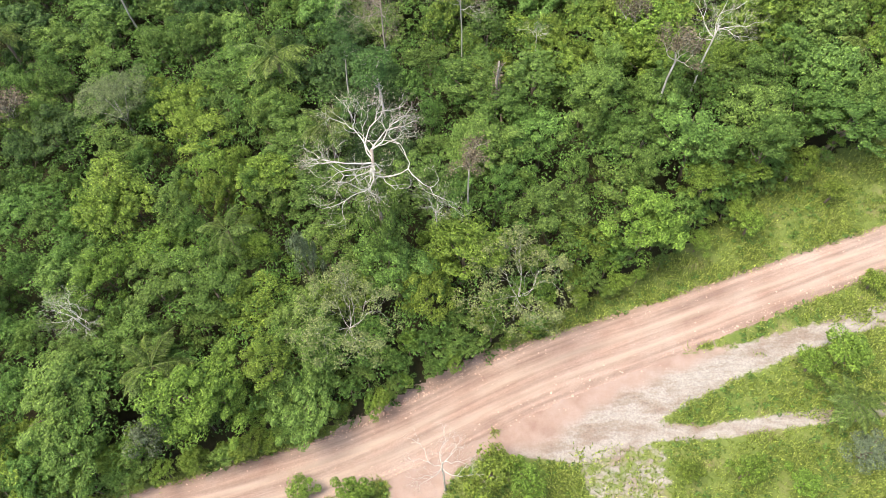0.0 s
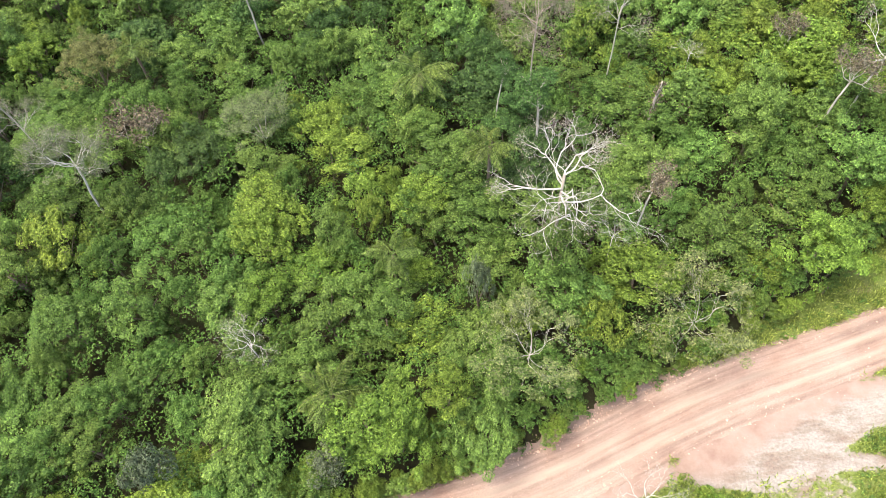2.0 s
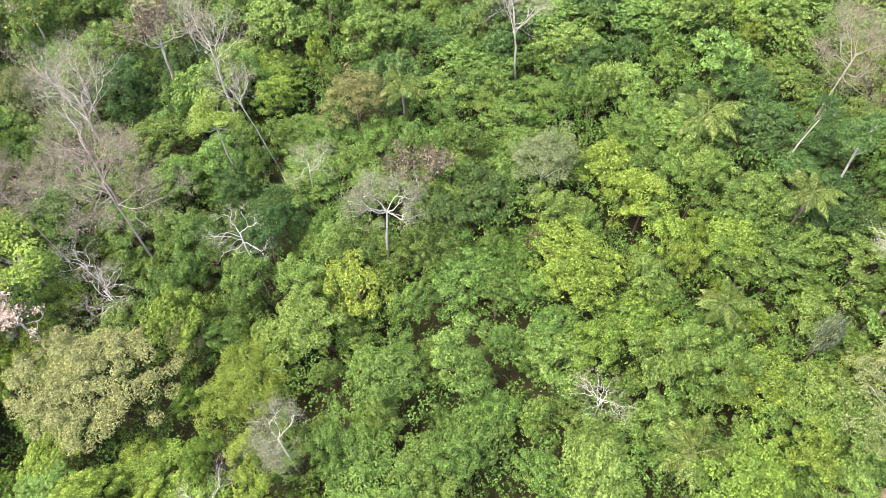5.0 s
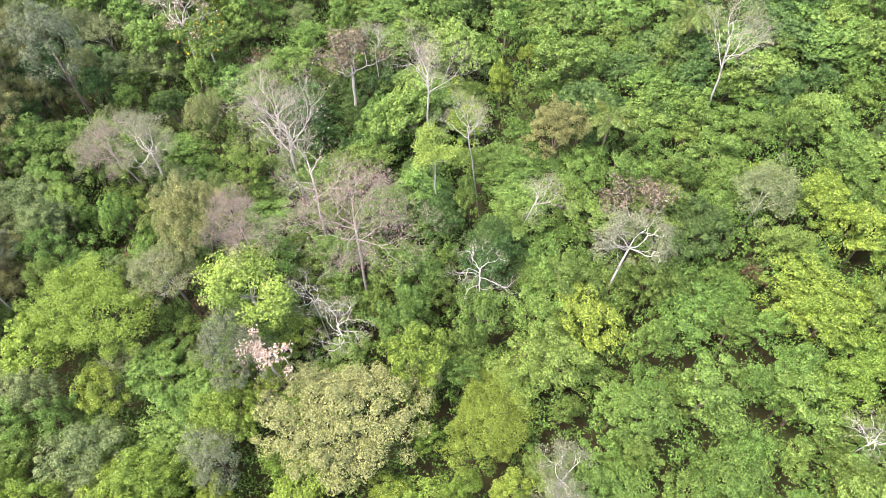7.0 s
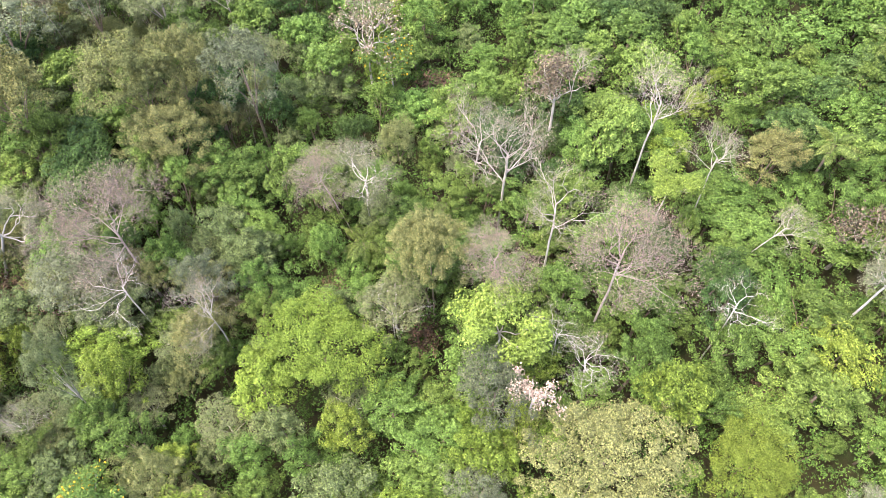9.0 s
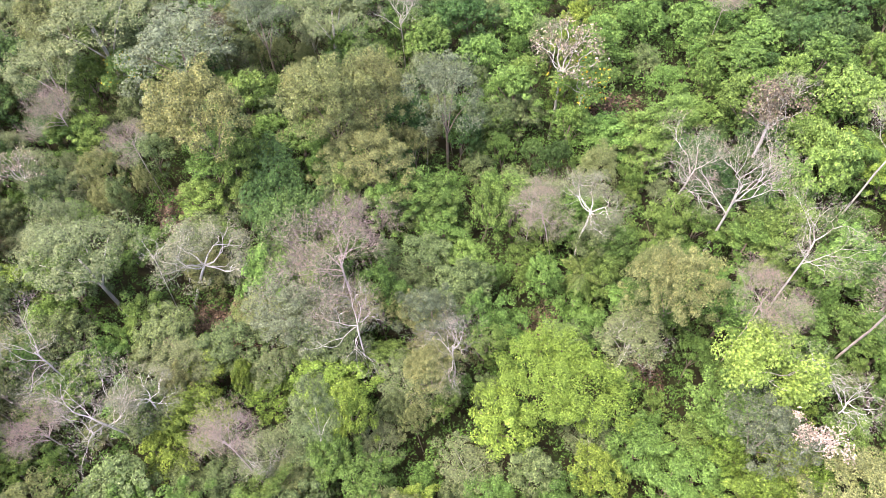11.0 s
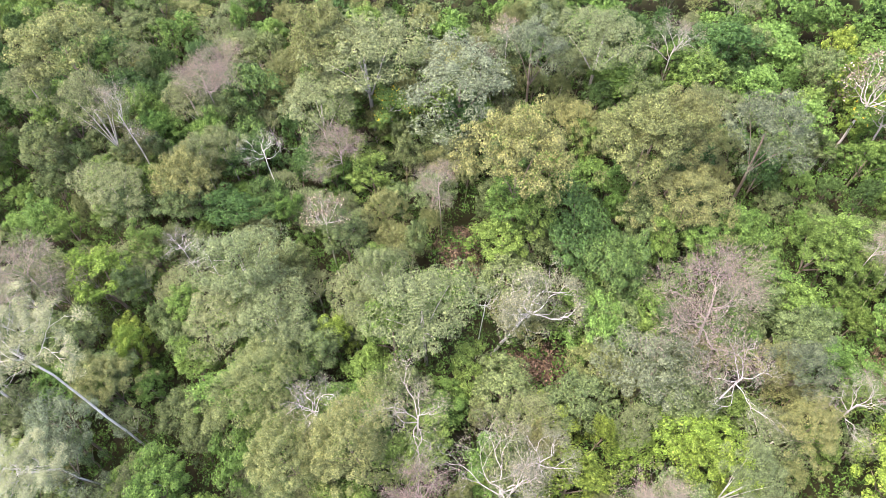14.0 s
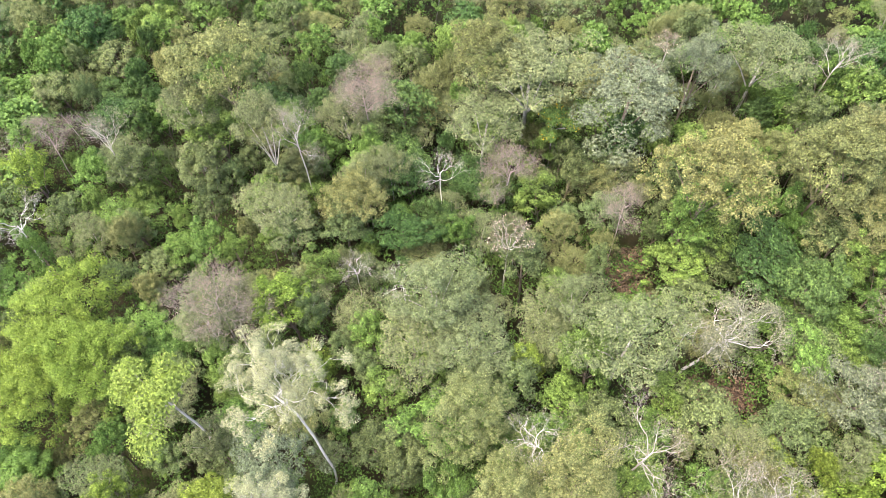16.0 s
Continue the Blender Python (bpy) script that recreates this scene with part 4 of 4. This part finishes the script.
tree("moss", -116.5, 47.4, -4.7, 3.4, 49, 0)
tree("mound", -104.0, 45.8, -5.0, 6.8, 3, 2)
tree("moss", -92.6, 52.8, 1.6, 4.4, 152, 0)
tree("white", -97.0, 49.2, -2.6, 3.4, 56, 2)
tree("creamy", -100.1, 84.6, 2.6, 4.7, 122, 2)
tree("yellow", -97.2, 82.9, -1.4, 3.5, 154, 1)
tree("creamy", -163.9, 72.5, -1.9, 2.7, 177, 3)
tree("pink", -163.1, 83.6, -2.8, 4.1, 300, 2)
tree("pink", -150.8, 75.5, -1.0, 2.8, 310, 1)
tree("pink", -177.2, 101.6, -4.2, 3.8, 40, 0, -12.2, -7.5)
tree("pale", -182.6, 93.8, -4.8, 4.1, 223, 0)
tree("pale", -159.3, 94.4, 1.2, 7.8, 303, 3)
tree("olive", -164.7, 96.8, 1.2, 5.7, 331, 0)
tree("grey", -148.0, 90.5, -0.8, 7.9, 170, 1)
tree("grey", -138.2, 96.1, -0.6, 4.5, 60, 0)
tree("creamy", -141.2, 99.9, -0.7, 2.1, 250, 2)
tree("bare", -119.8, 97.6, -0.9, 3.5, 215, 1)
tree("pale", -179.8, 83.7, -3.8, 3.1, 111, 2)
tree("pale", -129.4, 98.1, -1.4, 6.7, 71, 0)
tree("pink", -219.5, 90.7, -3.7, 3.3, 123, 2, 4.3, 3.4)
tree("bare", -224.3, 91.5, -6.4, 2.8, 202, 1, 4.2, 3.6)
tree("bare", -210.7, 88.8, 0.0, 3.4, 162, 0)
tree("white", -219.7, 77.3, -2.4, 3.9, 212, 1, 3.2, 3.3)
tree("pale", -190.6, 86.4, 2.4, 4.0, 256, 0)
tree("bare", -186.5, 84.0, 4.6, 3.4, 334, 0)
tree("olive", -197.0, 97.3, 1.2, 6.5, 34, 1)
tree("pale", -201.4, 93.4, -1.8, 4.1, 229, 0)
tree("plume", -183.4, 50.4, 13.6, 8.2, 0, 1, 10.0, -1.0)
tree("plume", -186.2, 46.8, 4.5, 5.6, 50, 0)
tree("grey", -187.9, 47.0, -4.8, 3.6, 198, 2)
tree("pale", -196.1, 65.5, -3.8, 3.7, 35, 3)
tree("grey", -187.8, 50.5, -3.8, 3.7, 82, 1)
tree("lime", -193.4, 53.6, 3.6, 4.4, 294, 2, -10.0, 2.0)
tree("pink", -194.6, 66.0, 0.0, 4.2, 51, 3)
tree("mound", -212.6, 67.7, -6.8, 6.7, 287, 3)
tree("mound", -207.8, 61.8, -5.8, 5.8, 185, 2)
tree("mound", -213.5, 59.4, -6.8, 5.2, 131, 3)
tree("white", -175.2, 66.7, 0.2, 2.8, 72, 3)
tree("pale", -172.0, 66.2, -0.8, 4.9, 297, 1)
tree("pale", -168.8, 61.1, -3.8, 5.1, 345, 1)
tree("moss", -169.3, 53.5, -3.8, 5.1, 194, 3)
tree("pale", -189.9, 79.5, -4.8, 4.6, 61, 1)
tree("olive", -180.7, 79.9, -3.8, 3.9, 163, 3)
tree("yellow", -156.3, 90.3, -3.8, 2.6, 227, 1)
tree("pale", -176.8, 84.7, -3.8, 2.8, 278, 0)
tree("pink", -179.6, 93.7, -0.8, 3.8, 83, 1)
tree("pale", -165.2, 89.4, -1.8, 5.4, 16, 3)
tree("bush", 3.5, 15.4, -4.4, 2.2, 217, 2)
tree("bush", -13.0, 15.0, -7.1, 1.4, 235, 0)
tree("bush", 6.1, 14.4, -4.2, 1.8, 107, 2)
tree("bush", -8.3, 14.5, -6.3, 1.6, 161, 1)
tree("bush", 34.1, 23.6, -1.4, 2.2, 245, 3)
tree("bush", 31.4, 23.0, -2.2, 1.5, 263, 1)
tree("bush", 23.8, 14.2, -2.4, 1.4, 17, 0)
tree("bush", 28.1, 13.3, -3.0, 1.3, 130, 3)
tree("shrub", 33.4, 15.4, -2.0, 2.0, 229, 0)
tree("bush", 19.4, 14.6, -3.9, 1.1, 14, 3)
tree("bush", 39.1, 30.5, -1.9, 1.2, 302, 0)
tree("bush", 38.1, 40.3, -1.0, 1.2, 145, 3)
tree("bush", 29.7, 37.4, -2.0, 1.4, 40, 2)
tree("bush", 34.8, 43.0, -1.2, 1.7, 103, 2)
tree("white", -170.8, 80.8, 0.0, 2.8, 2, 1)
tree("brown", -144.8, 97.2, -1.8, 2.2, 151, 0)
tree("tangle", -180.8, 72.1, -5.8, 2.5, 86, 1)
tree("pink", -77.9, 95.1, 0.1, 2.3, 91, 1)
tree("moss", -160.0, 47.0, -1.6, 5.0, 29, 3)
tree("moss", -165.9, 46.0, -2.6, 4.4, 77, 2)
tree("moss", -93.6, 55.9, -1.0, 3.2, 12, 1)
palm(-36.8, 79.6, 1.9, 3.7, 210)
tree("bare", -80.6, 54.4, 6.6, 4.4, 24, 1)
tree("bright_fine", -109.9, 42.3, -5.8, 3.7, 311, 2)
tree("brush", -139.5, 57.1, -13.2, 3.6, 114, 3)
tree("brush", -148.8, 72.3, -12.8, 3.2, 164, 0)
tree("brush", -103.7, 55.5, -10.9, 2.5, 301, 0)
tree("brush", -105.1, 53.8, -11.5, 2.6, 297, 2)
tree("brush", -94.1, 48.8, -10.7, 2.5, 159, 0)
tree("brush", -40.2, 43.4, -6.4, 2.1, 348, 1)
tree("brush", -59.7, 40.1, -7.9, 2.3, 261, 0)
tree("brush", -35.1, 47.9, -5.5, 1.8, 185, 0)
tree("brush", -91.9, 85.5, -10.0, 3.7, 55, 3)
tree("brush", -148.5, 74.7, -12.8, 3.1, 35, 0)
tree("brush", -142.2, 57.8, -12.7, 2.8, 217, 2)
# ---- the rest of the forest ----
HEAVY = ("green_fine", "bright_fine", "dark_fine", "olive", "grey", "pale", "mound", "moss", "sparse", "shrub", "brush")


def fill_forest():
    rng = random.Random(77)
    counts, far, seen = {}, [], []
    step, row, x = 4.2, 0, -246.0
    marks = list(PLACED)
    solid = [(a, b, max(1.4, 0.7 * r)) for a, b, r, k, mid in marks if k in HEAVY and mid - ground_z(a, b) < 9.5]
    while x < 62:
        row += 1
        y = flight_y(x) + 4 + (row % 2) * step * 0.5
        while y < flight_y(x) + 112:
            px, py = x + rng.uniform(-1.5, 1.5), y + rng.uniform(-1.5, 1.5)
            y += step
            if not forest_here(px, py) or min(math.hypot(px - a, py - b) - r for a, b, r in solid) < 0.8:
                continue
            gap = noise.noise(Vector((px * 0.09, py * 0.09, 21)))
            if gap > 0.55 and px < -20:
                continue
            off = py - flight_y(px)
            tone = noise.noise(Vector((px * 0.055, py * 0.055, 31))) + 0.2 * rng.uniform(-1, 1)
            old = smooth(70, 130, -px)
            pick = tone + 0.45 * (0.5 - smooth(22, 62, off)) - 0.24 * old + 0.4 * smooth(-25, 20, px)
            key = rng.choice(("bright", "tangled")) if pick > 0.27 else "dark" if pick < -0.34 - 0.3 * old else "green" if rng.random() < 0.5 else "vine"
            if old > 0.2 and rng.random() < 0.22 * old + 0.04 * smooth(130, 175, -px):
                key = rng.choice(("pale", "olive", "pale", "moss"))
            if key in ("green", "vine", "bright", "tangled") and rng.random() < 0.36 * old:
                key = "sage"
            r = 1.6 + 2.6 * rng.random() ** 1.2
            edge = 1.0 if px < -45 else min(1.0, 0.42 + (py - road_mid(px) - road_half(px)) / 8.0)
            h = (4.6 + 1.6 * old + 0.5 * r + rng.uniform(-2.2, 2.0) * (1 - 0.4 * smooth(-60, -30, px))) * edge
            r *= 0.8 + 0.2 * edge
            for a, b, big, k, mid in marks:
                if math.hypot(px - a, py - b) < big * 0.9 + 0.8:
                    h = min(h, max(2.2, mid - ground_z(a, b) - 1.6 - 0.5 * r))
            seen.append((off + 12 * rng.random(), key, px, py, ground_z(px, py) + h, r, rng.uniform(0, 360), rng.randrange(3), rng.uniform(-9, 9), rng.uniform(-9, 9)))
        x += step * 0.87
    for off, key, px, py, mid, r, spin, form, lean_x, lean_y in sorted(seen):
        if off > 96 or counts.get(key, 0) >= 285 or px < -222 or px > 52:
            far.append((key, px, py, mid, r, spin, form))
            continue
        counts[key] = counts.get(key, 0) + 1
        tree(key + "_fine" if off < 66 and key + "_fine" in KINDS else key, px, py, mid, r, spin, form, lean_x, lean_y)
    return counts, far


def far_woods(rows, every, wider, label):
    """The crowns past the nearer trees, in one mesh."""
    slots = sorted({CROWNS[r[0]][0][2] for r in rows})
    vs, fs, ms, n = [], [], [], 0
    for key, x, y, mid, r, spin, form in rows:
        forms = CROWNS[key]
        v, f, leaf = forms[form % len(forms)]
        tri = v.reshape(-1, 3, 3)[::every * (2 if key in ("pale", "olive", "grey", "sage") else 1)]
        mid_point = tri.mean(axis=1, keepdims=True)
        v = (mid_point + (tri - mid_point) * wider).reshape(-1, 3)
        f = np.arange(len(v)).reshape(-1, 3)
        _, r0, h0, _, _ = KINDS[key][form % len(forms)]
        z = ground_z(x, y)
        a = radians(spin)
        s = r / r0
        p = v * np.array([s, s, (mid - z) / h0])
        p = np.stack([p[:, 0] * math.cos(a) - p[:, 1] * math.sin(a) + x, p[:, 0] * math.sin(a) + p[:, 1] * math.cos(a) + y, p[:, 2] + z], 1)
        vs.append(p)
        fs.append(f + n)
        ms.append(np.full(len(f), slots.index(leaf)))
        n += len(p)
    me = mesh_from("far_woods", np.concatenate(vs), np.concatenate(fs), LEAF[slots[0]])
    for leaf in slots[1:]:
        me.materials.append(LEAF[leaf])
    me.polygons.foreach_set("material_index", np.concatenate(ms).astype(np.int32))
    tagged(new("far_woods", me), label, "woods", kind="stuff")


def forest_edge():
    """The low leafy growth that closes the forest's foot along the verge."""
    rng = random.Random(17)
    for (x1, y1), (x2, y2) in zip(GRASS_BANK[:14], GRASS_BANK[1:15]):
        n = int(math.hypot(x2 - x1, y2 - y1) / 1.35)
        for k in range(2 * n):
            u, inner = (k % n + rng.random()) / n, k // n
            x = x1 + (x2 - x1) * u + rng.uniform(-0.4, 0.4)
            y = y1 + (y2 - y1) * u + rng.uniform(-0.7, 1.5) - 0.5 + 2.2 * inner
            if -46 < x < 60:
                r = rng.uniform(0.7, 1.5) + 0.4 * inner
                key = rng.choice(("bright_fine", "green_fine", "vine_fine", "bright_fine"))
                tree(key, x, y, ground_z(x, y) + 0.9 + 0.9 * r + rng.uniform(-0.5, 0.8) + 0.8 * inner, r, rng.uniform(0, 360), rng.randrange(3))


def woods_behind():
    """Crowns of the forest on the near side of the flight line and beyond both of its ends."""
    rng = random.Random(91)
    rows = []
    for i in range(70):
        for j in range(44):
            x, y = -270 + 5.2 * i + rng.uniform(-2, 2), -95 + 5.2 * j + rng.uniform(-2, 2)
            past = y - flight_y(x)
            if past > 2 and -247 < x < 63 and past < 114 or past > 120:
                continue
            if inside(GRASS_BANK, x, y) or -64 < x < 68 and (abs(y - road_mid(x)) < 6 or y > -3 and x < 0):
                continue
            key = rng.choice(("green", "vine", "bright", "dark", "tangled", "olive" if x < -60 else "green"))
            r = rng.uniform(2.8, 4.6)
            rows.append((key, x, y, ground_z(x, y) + 5 + 0.5 * r + rng.uniform(-1.5, 1.5), r, rng.uniform(0, 360), rng.randrange(3)))
    return rows


FILLED, FAR = fill_forest()
forest_edge()
far_woods(FAR, 3, 1.55, "mixed green treetops of the forest further off")
far_woods(woods_behind(), 8, 2.7, "mixed green treetops of the forest on every side")
for entries in KINDS.values():
    for root, _, _, used, _ in entries:
        if not used:
            for ob in list(root.children_recursive) + [root]:
                bpy.data.objects.remove(ob)
